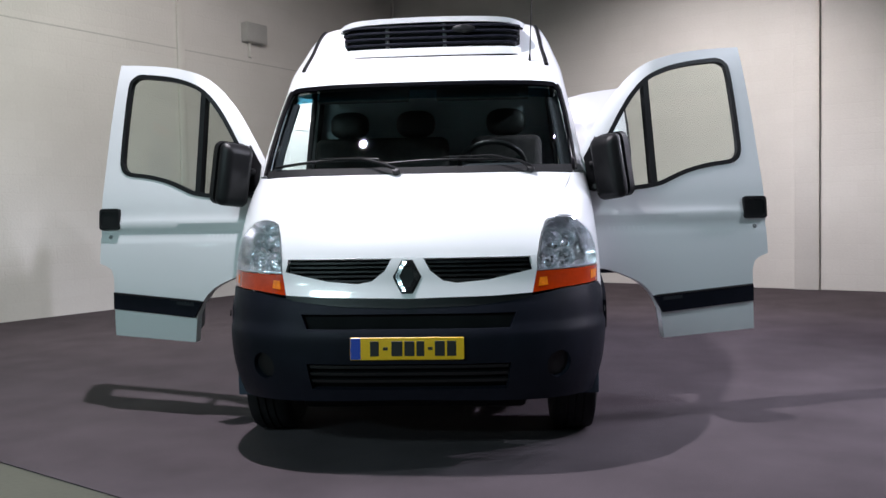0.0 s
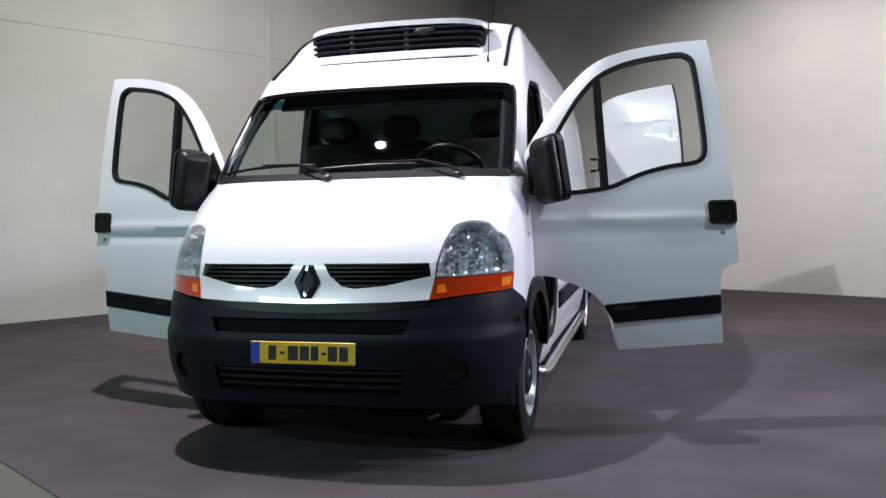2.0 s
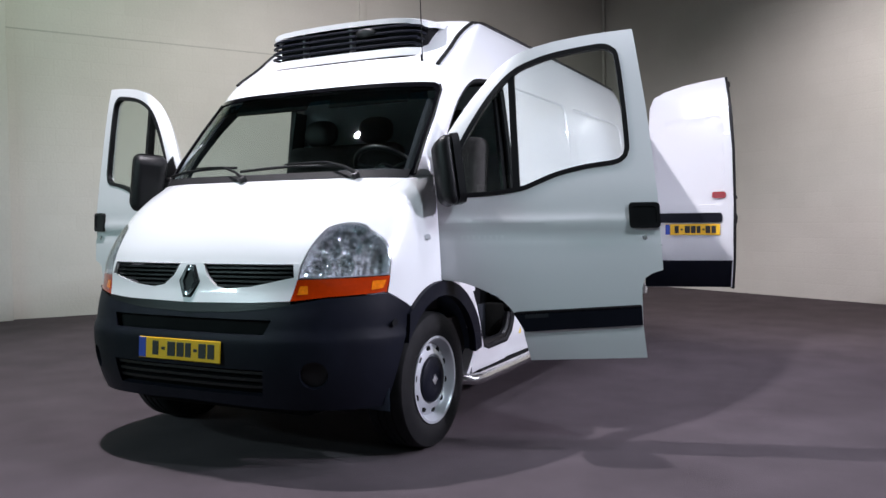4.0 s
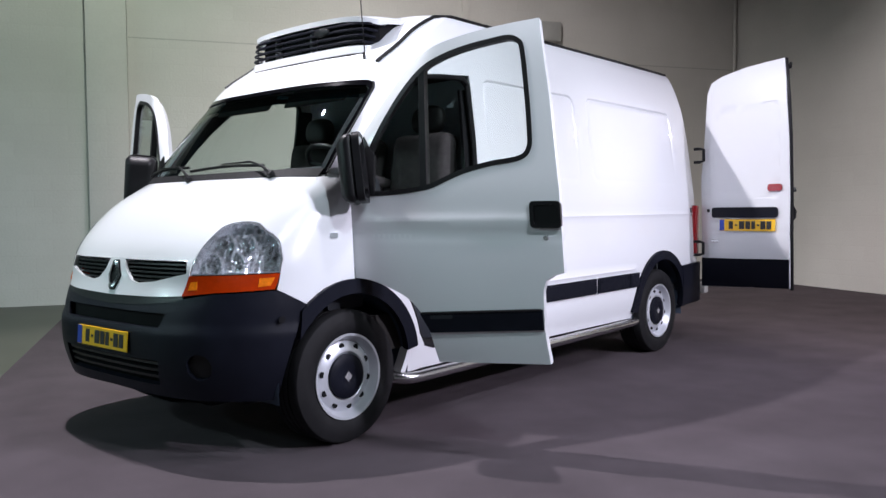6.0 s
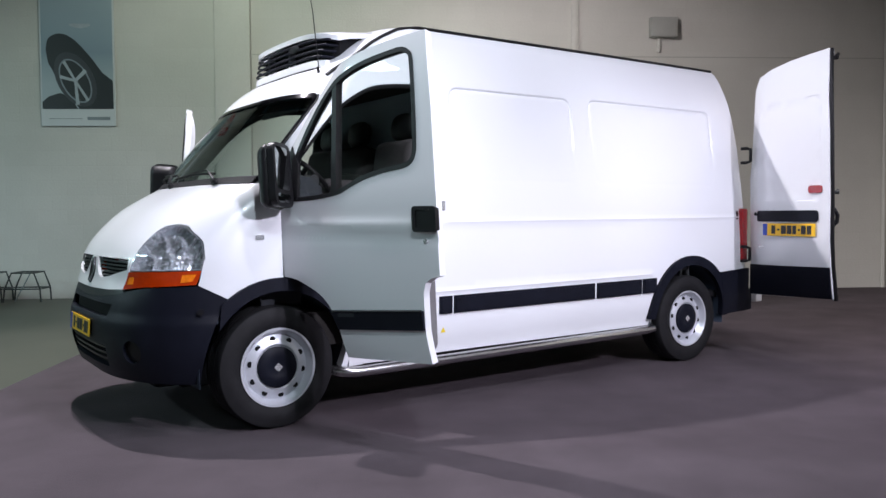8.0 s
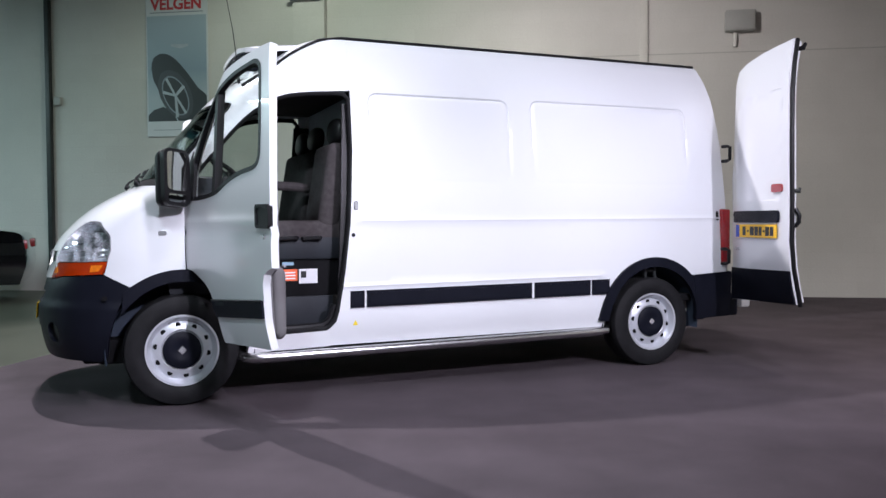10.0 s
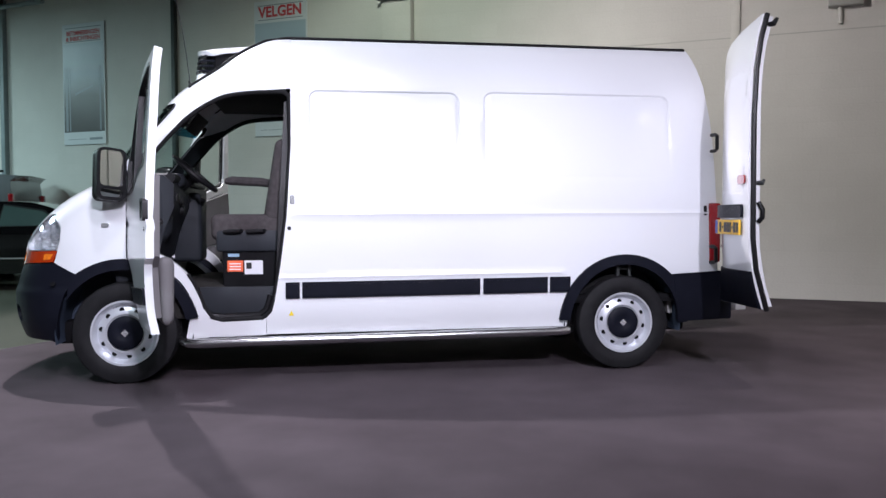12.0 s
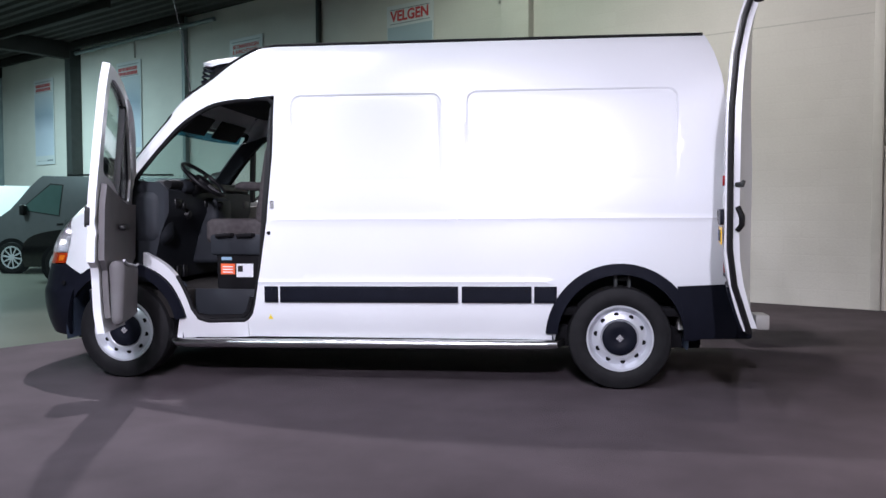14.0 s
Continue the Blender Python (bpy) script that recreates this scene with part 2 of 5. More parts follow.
def panel(poly, fn, thick=0.012, step=0.04, holes=(), creases=(), relief=None, m=None, bm=None):
    """A sheet cut to a flat outline and laid on a curved surface fn(a, b, off), with thickness and closed edges."""
    outer = dense(list(poly), step)
    loops = [outer] + [dense(list(h), step) for h in holes]
    verts, edges = [], []
    for lp in loops:
        s = len(verts)
        verts += lp
        edges += [(s + k, s + (k + 1) % len(lp)) for k in range(len(lp))]
    for c in creases:
        lp = dense(list(c), step, False)
        s = len(verts)
        verts += lp
        edges += [(s + k, s + k + 1) for k in range(len(lp) - 1)]
    A = np.array(outer)
    (a0, b0), (a1, b1) = A.min(0), A.max(0)
    ga, gb = np.meshgrid(np.arange(a0 + step / 2, a1, step), np.arange(b0 + step / 2, b1, step))
    G = np.stack([ga.ravel(), gb.ravel()], 1)
    G = G[inside_many(G, outer)] if len(G) else G
    for h in loops[1:]:
        G = G[~inside_many(G, h)] if len(G) else G
    E = np.array(verts)
    if len(G):
        near = np.array([np.min(np.hypot(*(E - g).T)) for g in G])
        verts += [tuple(g) for g in G[near > step * 0.45]]
    co, _, tris, *_ = delaunay_2d_cdt([Vector(v) for v in verts], edges, [], 0, 1e-6)
    mid = np.array([[(co[a][k] + co[b][k] + co[c][k]) / 3 for k in (0, 1)] for a, b, c in tris])
    ok = inside_many(mid, outer)
    for h in loops[1:]:
        ok &= ~inside_many(mid, h)
    tris = [t for t, k in zip(tris, ok) if k]
    own = bmesh.new()
    lift = relief or (lambda a, b: 0.0)
    top = [own.verts.new(fn(c[0], c[1], lift(c[0], c[1]))) for c in co]
    low = [own.verts.new(fn(c[0], c[1], lift(c[0], c[1]) - thick)) for c in co]
    seen = {}
    for t in tris:
        try:
            own.faces.new([top[k] for k in t])
            own.faces.new([low[k] for k in reversed(t)])
        except ValueError:
            continue
        for k in range(3):
            e = (t[k], t[(k + 1) % 3])
            if e[::-1] in seen:
                del seen[e[::-1]]
            else:
                seen[e] = 1
    for a, b in seen:
        own.faces.new((top[b], top[a], low[a], low[b]))
    bmesh.ops.delete(own, geom=[v for v in own.verts if not v.link_faces], context="VERTS")
    bmesh.ops.recalc_face_normals(own, faces=own.faces)
    return joined(own, m, bm)


def plane_fn(origin, right, up):
    """A flat surface for panel(): the offset goes along right x up."""
    o, r, u = Vector(origin), Vector(right).normalized(), Vector(up).normalized()
    n = r.cross(u)
    return lambda a, b, off=0.0: o + r * a + u * b + n * off


def rounded(a0, a1, b0, b1, r, n=5):
    out = []
    for ca, cb, s in ((a1 - r, b1 - r, 0), (a0 + r, b1 - r, 90), (a0 + r, b0 + r, 180), (a1 - r, b0 + r, 270)):
        out += [(ca + r * math.cos(radians(s + 90 * k / n)), cb + r * math.sin(radians(s + 90 * k / n))) for k in range(n + 1)]
    return out


def circle(ca, cb, r, n=24):
    return [(ca + r * math.cos(6.283185 * k / n), cb + r * math.sin(6.283185 * k / n)) for k in range(n)]


# ---- the van's outer form ----
# rows of height, front of the centre line, depth of the rounded front, half width
FORM = np.array([
    (0.22, 0.11, 0.55, 0.875), (0.30, 0.06, 0.55, 0.905), (0.45, 0.012, 0.55, 0.938), (0.60, 0.0, 0.55, 0.95), (0.75, 0.02, 0.55, 0.952),
    (0.86, 0.052, 0.55, 0.95), (0.97, 0.075, 0.54, 0.946), (1.05, 0.115, 0.53, 0.941), (1.15, 0.20, 0.50, 0.935), (1.25, 0.315, 0.45, 0.929),
    (1.33, 0.445, 0.39, 0.922), (1.40, 0.58, 0.33, 0.914), (1.55, 0.70, 0.30, 0.896), (1.75, 0.86, 0.30, 0.872), (1.93, 1.02, 0.30, 0.85),
    (2.06, 1.15, 0.27, 0.83), (2.20, 1.355, 0.25, 0.80), (2.30, 1.475, 0.24, 0.772), (2.38, 1.595, 0.24, 0.745), (2.43, 1.69, 0.24, 0.715),
    (2.455, 1.78, 0.24, 0.66), (2.475, 1.90, 0.24, 0.56), (2.49, 2.04, 0.24, 0.40), (2.497, 2.2, 0.24, 0.2), (2.5, 2.3, 0.24, 0.02)])
BACK = np.array([(0.2, 5.17), (1.2, 5.165), (1.76, 5.152), (2.0, 5.122), (2.2, 5.092), (2.36, 5.035), (2.5, 4.97)])
PHI = np.linspace(0, math.pi / 2, 400)
XN, YN = np.sin(PHI) ** (2 / 3.5), 1 - np.cos(PHI)
ARC = np.concatenate([[0], np.cumsum(np.hypot(np.diff(XN * 0.94), np.diff(YN * 0.5)))])
S90 = float(ARC[-1])


def smooth_table(rows, z):
    Z = rows[:, 0]
    i = int(np.clip(np.searchsorted(Z, z) - 1, 0, len(Z) - 2))
    h = Z[i + 1] - Z[i]
    t = min(max((z - Z[i]) / h, 0.0), 1.0)

    def slope(k):
        if k == 0 or k == len(Z) - 1:
            j = min(k, len(Z) - 2)
            return (rows[j + 1, 1:] - rows[j, 1:]) / (Z[j + 1] - Z[j])
        return (rows[k + 1, 1:] - rows[k - 1, 1:]) / (Z[k + 1] - Z[k - 1])

    a, b, p, q = rows[i, 1:], rows[i + 1, 1:], slope(i) * h, slope(i + 1) * h
    return a * (2 * t**3 - 3 * t * t + 1) + p * (t**3 - 2 * t * t + t) + b * (3 * t * t - 2 * t**3) + q * (t**3 - t * t)


def form(z):
    return smooth_table(FORM, z)


def back(z):
    return float(smooth_table(BACK, z)[0])


def raw_hull(s, z):
    yf, d, w = form(z)
    a = abs(s)
    if a < S90:
        x, y = w * float(np.interp(a, ARC, XN)), yf + d * float(np.interp(a, ARC, YN))
    else:
        x, y = w, yf + d + a - S90
    x -= 0.018 * min(max((y - 3.6) / 1.6, 0.0), 1.0) ** 2
    return Vector((math.copysign(x, s), y, z))


def hull(s, z, off=0.0):
    """The van's skin at an arc length s from the centre line (positive: the driver's side) and a height."""
    p = raw_hull(s, z)
    if off:
        n = (raw_hull(s + 0.004, z) - raw_hull(s - 0.004, z)).cross(raw_hull(s, z + 0.004) - raw_hull(s, z - 0.004))
        p = p + n.normalized() * off
    return p


def at_x(x, z):
    """The arc length at which the skin has that x."""
    return math.copysign(float(np.interp(min(abs(x) / form(z)[2], 1.0), XN, ARC)), x)


def at_y(y, z):
    """The arc length at which the driver's side of the skin has that y."""
    yf, d, _ = form(z)
    t = (y - yf) / d
    return float(np.interp(max(t, 0.0), YN, ARC)) if t < 1 else S90 + y - yf - d


def front_fn(x, z, off=0.0):
    return hull(at_x(x, z), z, off)


def side_fn(side):
    return lambda y, z, off=0.0: hull(side * at_y(y, z), z, off)


# ---- the hall ----
def structure(name, bm, material, label, m=ROOM, flat=True):
    ob = part(name, bm, material, None, label, flat)
    ob.matrix_world = m
    return tagged(ob, kind="structure")


HX, HY, HZ = 22.0, 34.0, 5.65
structure("floor", box(-0.4, HX + 0.4, -HY - 0.4, 0.4, -0.2, -0.006), CONCRETE, "worn grey concrete hall floor")
structure("carpet", box(0.004, 15.0, -10.72, -0.004, -0.006, 0.0), CARPET, "dark grey-brown carpet laid on the hall floor")
structure("wall_poster", box(-0.3, 0, -HY, 0.3, -0.1, HZ), WALL, "white painted block wall with posters and pipes")
structure("wall_end", box(0, HX, 0, 0.3, -0.1, HZ), WALL, "white painted block end wall")
# neither of the next two walls is seen; they only close the hall
structure("wall_far", box(-0.3, HX, -HY - 0.3, -HY, -0.1, HZ), WALL, "unseen plain wall added to close the hall")
structure("wall_open", box(HX, HX + 0.3, -HY - 0.3, 0.3, -0.1, HZ), WALL, "unseen plain wall added behind the camera to close the hall")


def roof_deck():
    """A trapezoidal steel deck: ribs running along the hall, with a flat sheet above."""
    bm = box(-0.3, HX + 0.3, -HY - 0.3, 0.3, HZ + 0.06, HZ + 0.2)
    pitch = 0.28
    x = -0.28
    while x < HX:
        rows = [[bm.verts.new((x + dx, y, HZ + dz)) for dx, dz in ((0.0, 0.058), (0.04, 0.0), (0.15, 0.0), (0.19, 0.058))] for y in (-HY - 0.3, 0.3)]
        for k in range(3):
            bm.faces.new((rows[0][k], rows[0][k + 1], rows[1][k + 1], rows[1][k]))
        x += pitch
    return bm


structure("ceiling", roof_deck(), CEILING, "dark ribbed steel roof deck over the hall")


# ---- the van ----
van = thing("delivery_van", "white refrigerated delivery van with its cab and rear doors open", "van", pose(0, 0, 0))
HINGE = Vector((0.955, 0.88, 0.70))
OPEN = {1: 72.5, -1: 73.5}
FRONT_WHEEL, REAR_WHEEL = (0.845, 0.352), (4.428, 0.352)

# outlines on the driver's side, as (y, z)
OPENING = spline([(0.885, 1.40), (1.0, 1.545), (1.15, 1.725), (1.289, 1.867), (1.475, 1.985), (1.634, 2.025), (1.844, 2.043)], 4) + [(1.93, 2.04), (1.968, 2.0), (1.975, 1.64), (1.945, 1.16), (1.90, 0.82), (1.856, 0.56), (1.835, 0.49), (1.776, 0.435),
           (1.50, 0.425), (1.425, 0.448), (1.375, 0.52), (1.335, 0.63), (1.268, 0.755)]
ARCH_F = [(FRONT_WHEEL[0] + 0.435 * math.cos(radians(a)), FRONT_WHEEL[1] + 0.455 * math.sin(radians(a))) for a in range(170, -1, -10)]
ARCH_R = [(REAR_WHEEL[0] + 0.435 * math.cos(radians(a)), REAR_WHEEL[1] + 0.455 * math.sin(radians(a))) for a in range(180, -1, -10)]
RAIL = [(at_x(0.735, 2.04), 2.04), (at_x(0.728, 2.12), 2.12), (at_x(0.715, 2.22), 2.22), (at_x(0.71, 2.32), 2.32), (at_x(0.703, 2.39), 2.39), (at_y(1.93, 2.435), 2.435)]


def on_s(pts):
    return [(at_y(y, z), z) for y, z in pts]


SCREEN_SIDE = [(0.853, 1.415), (0.845, 1.55), (0.828, 1.75), (0.806, 1.90), (0.79, 1.935), (0.765, 1.949)]
PANELS = ((2.11, 3.18, 1.44, 2.045), (3.38, 4.80, 1.44, 2.055))


def shrink(poly, d):
    """The outline moved inwards by d."""
    out = []
    area = sum(a[0] * b[1] - b[0] * a[1] for a, b in zip(poly, poly[1:] + poly[:1]))
    g = 1 if area > 0 else -1
    for i in range(len(poly)):
        p, q, r = np.array(poly[i - 1]), np.array(poly[i]), np.array(poly[(i + 1) % len(poly)])
        e = (q - p) / np.linalg.norm(q - p) + (r - q) / np.linalg.norm(r - q)
        e /= np.linalg.norm(e)
        out.append((float(q[0] - e[1] * d * g), float(q[1] + e[0] * d * g)))
    return out


def inset(poly, d):
    c0 = (min(p[0] for p in poly) + max(p[0] for p in poly)) / 2, (min(p[1] for p in poly) + max(p[1] for p in poly)) / 2
    h0 = (max(p[0] for p in poly) - min(p[0] for p in poly)) / 2, (max(p[1] for p in poly) - min(p[1] for p in poly)) / 2
    return [(c0[0] + (p[0] - c0[0]) * (h0[0] - d) / h0[0], c0[1] + (p[1] - c0[1]) * (h0[1] - d) / h0[1]) for p in poly]


def groove(y, z, rect, r=0.06):
    """Signed distance from a rounded rectangle."""
    y0, y1, z0, z1 = rect
    a, b = abs(y - (y0 + y1) / 2) - (y1 - y0) / 2 + r, abs(z - (z0 + z1) / 2) - (z1 - z0) / 2 + r
    return math.hypot(max(a, 0), max(b, 0)) + min(max(a, b), 0) - r


def side_relief(y, z):
    r = 0.0
    if y > 2.0 and z > 1.38:
        for rect in PANELS:
            d = groove(y, z, rect)
            if d < 0.03:
                fade = min(max((z - 1.45) / 0.45, 0.12), 1.0)
                r -= fade * (0.010 * math.exp(-((d / 0.007) ** 2)) + (0.004 if d < -0.01 else 0.0))
    if y > 1.95 and 1.1 < z < 1.22:
        r += 0.006 * math.exp(-(((z - 1.165 - 0.01 * (y - 2) / 3) / 0.012) ** 2))
    if 0.69 < z < 0.80:
        r += 0.007 * math.exp(-(((z - 0.722 - 0.008 * (y - 1.93)) / 0.009) ** 2))
    if z < 0.56:
        r -= 0.012 * min((0.56 - z) / 0.2, 1.0) ** 2
    return r


def mirrored(bm, side):
    if side < 0:
        bm.transform(Matrix.Diagonal((-1, 1, 1, 1)))
        bmesh.ops.reverse_faces(bm, faces=bm.faces)
    return bm


# cargo side: from the door opening's rear edge to the back, rail to sill
CARGO = ([(1.976, 2.06), (1.977, 1.64), (1.947, 1.16), (1.903, 0.82), (1.86, 0.56), (1.84, 0.485), (1.80, 0.44), (1.80, 0.318)]
         + [(3.985, 0.33)] + [(y, z) for y, z in ARCH_R if 3.985 <= y] + [(4.855, 0.40), (5.168, 0.40)]
         + [(back(z), z) for z in (0.7, 1.2, 1.5, 1.76, 1.9, 2.0, 2.15, 2.3, 2.435)] + [(y, 2.435) for y in (4.5, 4.0, 3.0, 2.4, 1.976)])
loops = [rounded(y0 - g, y1 + g, z0 - g, z1 + g, 0.06 + g) for y0, y1, z0, z1 in PANELS for g in (0.012, 0.0, -0.012)]
creases = [p + p[:1] for p in loops] + [[(1.92, 0.722 + d), (3.94, 0.738 + d)] for d in (-0.016, 0.0, 0.016)] + [[(1.99, 1.165), (5.1, 1.175)], [(1.99, 1.15), (5.1, 1.16)], [(1.99, 1.18), (5.1, 1.19)]]
for s in (1, -1):
    part("side_panel", mirrored(panel(CARGO, side_fn(1), 0.015, 0.035, (), creases, side_relief), s), WHITE, van, "white sheet metal cargo side with two pressed panels")

# A-pillar with the strip over the door
over = [(at_x(x, z), z) for x, z in SCREEN_SIDE] + RAIL + [(at_y(1.9755, 2.435), 2.435)] + [(at_y(1.9758, 2.42 - 0.03 * k), 2.42 - 0.03 * k) for k in range(12)] + [(at_y(1.9758, 2.06), 2.06)]
over += [(at_y(y, z + 0.006), z + 0.006) for y, z in reversed(OPENING[:25])] + [(at_y(0.875, 1.41), 1.41)]
for s in (1, -1):
    part("a_pillar", mirrored(panel(over, hull, 0.03, 0.035), s), WHITE, van)

# door surround: sill under the opening and the post behind the wheel
band_in = spline([(1.02, 0.93), (1.16, 0.855), (1.268, 0.755), (1.335, 0.63), (1.375, 0.52), (1.425, 0.448), (1.50, 0.425)], 4)
band_arch = spline([(1.277, 0.42), (1.30, 0.55), (1.245, 0.675), (1.15, 0.768), (1.02, 0.835)], 4)
for s in (1, -1):
    part("door_sill", mirrored(panel(band_in + [(1.776, 0.435), (1.798, 0.44), (1.798, 0.318), (1.25, 0.30)] + band_arch, lambda y, z, o: side_fn(1)(y, z, o - 0.002), 0.06, 0.03), s), WHITE, van)

# roof: the slope over the windscreen and the long top
bm = bmesh.new()
zs = [1.951, 1.99, 2.04, 2.10, 2.16, 2.22, 2.28, 2.33, 2.37, 2.40, 2.42, 2.435]
rail_s = lambda z: float(np.interp(z, [1.951, 2.04] + [p[1] for p in RAIL[1:]], [at_x(0.765, 1.951), RAIL[0][0]] + [p[0] for p in RAIL[1:]]))
n = 40
grid = [[bm.verts.new(hull(rail_s(z) * (2 * k / n - 1), z)) for k in range(n + 1)] for z in zs]
for a, b in zip(grid, grid[1:]):
    for k in range(n):
        bm.faces.new((a[k], a[k + 1], b[k + 1], b[k]))
n = 90
zt = [2.435, 2.445, 2.455, 2.465, 2.475, 2.483, 2.49, 2.495, 2.499]
grid = []
for z in zt:
    end = at_y(back(z) - 0.02, z)
    c = [S90 * k / 30 for k in range(30)] + [S90 + (end - S90) * k / 15 for k in range(16)]
    grid.append([bm.verts.new(hull(v, z)) for v in [-q for q in reversed(c)] + c[1:]])
for a, b in zip(grid, grid[1:]):
    for k in range(len(a) - 1):
        bm.faces.new((a[k], a[k + 1], b[k + 1], b[k]))
h = len(grid[-1]) // 2
for k in range(h):
    bm.faces.new((grid[-1][k], grid[-1][k + 1], grid[-1][-2 - k], grid[-1][-1 - k])) if k < h - 1 else None
bmesh.ops.remove_doubles(bm, verts=bm.verts, dist=0.0005)
part("roof", bm, WHITE, van, "white raised roof")

# black roof mouldings
for s in (1, -1):
    line = [hull(at_x(float(np.interp(z, [2.05, 2.12, 2.22, 2.39], [0.735, 0.728, 0.715, 0.703])), z), z, 0.004) for z in np.arange(2.065, 2.40, 0.03)] + [hull(at_y(1.80, 2.412), 2.412, 0.004)] + [hull(at_y(y, 2.435), 2.435, 0.004) for y in (1.95, 2.1, 2.5, 3, 3.5, 4, 4.5, 4.99)]
    part("roof_moulding", mirrored(tube(line, 0.012, 8), s), BLACK, van)

# windscreen with its black border, bonnet, front
scr = [(x, z) for x, z in SCREEN_SIDE] + [(0.5, 1.9495), (0.0, 1.9495)]
scr = scr + [(-x, z) for x, z in reversed(scr[:-1])] + [(-0.5, 1.408), (0.0, 1.404), (0.5, 1.408)]
inner = [(0.834, 1.44), (0.827, 1.56), (0.811, 1.76), (0.789, 1.898), (0.765, 1.920), (0.45, 1.926), (0.0, 1.928)]
inner = inner + [(-x, z) for x, z in reversed(inner[:-1])] + [(-0.4, 1.43), (0.4, 1.43)]
screen = part("windscreen", panel(inner, lambda x, z, o: front_fn(x, z, o - 0.008), 0.004, 0.06), SCREEN, van, "dark tinted laminated windscreen")
screen.visible_shadow = False
part("screen_border", panel(scr, front_fn, 0.012, 0.05, (inner,)), FRIT, screen)

seam = [(0.604, 0.985), (0.617, 1.05), (0.628, 1.09), (0.655, 1.152), (0.70, 1.215), (0.76, 1.29), (0.825, 1.395)]
hood = [(0.0, 0.985)] + seam + [(0.5, 1.402), (0.0, 1.400)] + [(-0.5, 1.402)] + [(-x, z) for x, z in reversed(seam)]
part("bonnet", panel(hood, front_fn, 0.015, 0.035), WHITE, van, "white sloping bonnet")

GREYRIM = mat("lamp_rim_grey", (0.30, 0.31, 0.33), 0.35, vary=0.05)
# headlamp with its amber indicator
LAMP = [(at_x(0.60, 0.915), 0.915), (at_x(0.612, 1.0), 1.0), (at_x(0.632, 1.09), 1.09), (at_x(0.662, 1.15), 1.15), (at_x(0.72, 1.169), 1.169), (at_x(0.79, 1.162), 1.162), (at_y(0.39, 1.135), 1.135), (at_y(0.43, 1.075), 1.075), (at_y(0.432, 0.99), 0.99), (at_y(0.414, 0.925), 0.925)]
LAMP = spline(LAMP[:-1], 7) + LAMP[-1:]
AMB = [(at_x(0.598, 0.911), 0.911), (at_y(0.414, 0.921), 0.921), (at_y(0.385, 0.846), 0.846), (at_x(0.72, 0.832), 0.832), (at_x(0.578, 0.815), 0.815)]
for s in (1, -1):
    lens = part("headlamp", mirrored(panel(LAMP, lambda a, z, o: hull(a, z, o + 0.004), 0.004, 0.02), s), LENS, van, "clear faceted headlamp with chrome reflectors")
    lens.visible_shadow = False
    bm = panel(LAMP, lambda a, z, o: hull(a, z, o - 0.07), 0.004, 0.012, (), (), lambda a, z: 0.006 * math.sin(a * 150) + 0.004 * math.sin(z * 90))
    part("lamp_bowl", mirrored(bm, s), REFLECTOR, lens)
    bm = bmesh.new()
    for a, z, r in ((at_x(0.70, 1.09), 1.085, 0.052), (at_x(0.685, 0.98), 0.98, 0.05), (at_x(0.79, 0.99), 0.99, 0.042), (at_x(0.795, 1.09), 1.085, 0.042)):
        q = hull(a, z, -0.06)
        lathe([(0.0, 0.01), (0.012, 0.0), (0.014, 0.03), (r * 0.8, 0.012), (r, -0.012), (r + 0.005, -0.012), (r * 0.9, 0.015)], 24, look(q, q + Vector((0.15, -1, 0.0))) @ pose(0, 0, 0), bm)
    part("reflector", mirrored(bm, s), REFLECTOR, lens)
    part("lamp_rim", mirrored(panel(LAMP, hull, 0.08, 0.03, (inset(LAMP, 0.006),)), s), REFLECTOR, lens)
    part("indicator", mirrored(panel(AMB, lambda a, z, o: hull(a, z, o + 0.004), 0.02, 0.03), s), AMBER, van, "amber indicator lens")
    # two brighter patches on the lens paint its yellow glints
    for q in ([(at_x(0.605, 0.842), 0.842), (at_x(0.650, 0.846), 0.846), (at_x(0.645, 0.884), 0.884), (at_x(0.612, 0.882), 0.882)],
              [(at_y(0.315, 0.858), 0.858), (at_y(0.368, 0.864), 0.864), (at_y(0.390, 0.902), 0.902), (at_y(0.325, 0.900), 0.900)]):
        part("indicator_glint", mirrored(panel(q, lambda a, z, o: hull(a, z, o + 0.006), 0.004, 0.02), s), AMBER_GLINT, van, "bright yellow-orange glint painted on the indicator lens")

# white nose panel with two grille openings
slot = [(0.075, 0.981), (0.571, 0.981), (0.582, 0.922), (0.372, 0.878), (0.23, 0.866), (0.165, 0.878), (0.105, 0.925)]
nose = [(0.602, 0.9835), (0.598, 0.913), (0.577, 0.815), (0.4, 0.806), (0.0, 0.798)]
nose = nose + [(-x, z) for x, z in reversed(nose[:-1])]
nose_part = part("nose_panel", panel(nose, lambda x, z, o: front_fn(x, z, o + 0.004), 0.02, 0.02, (slot, [(-x, z) for x, z in slot])), WHITE, van)
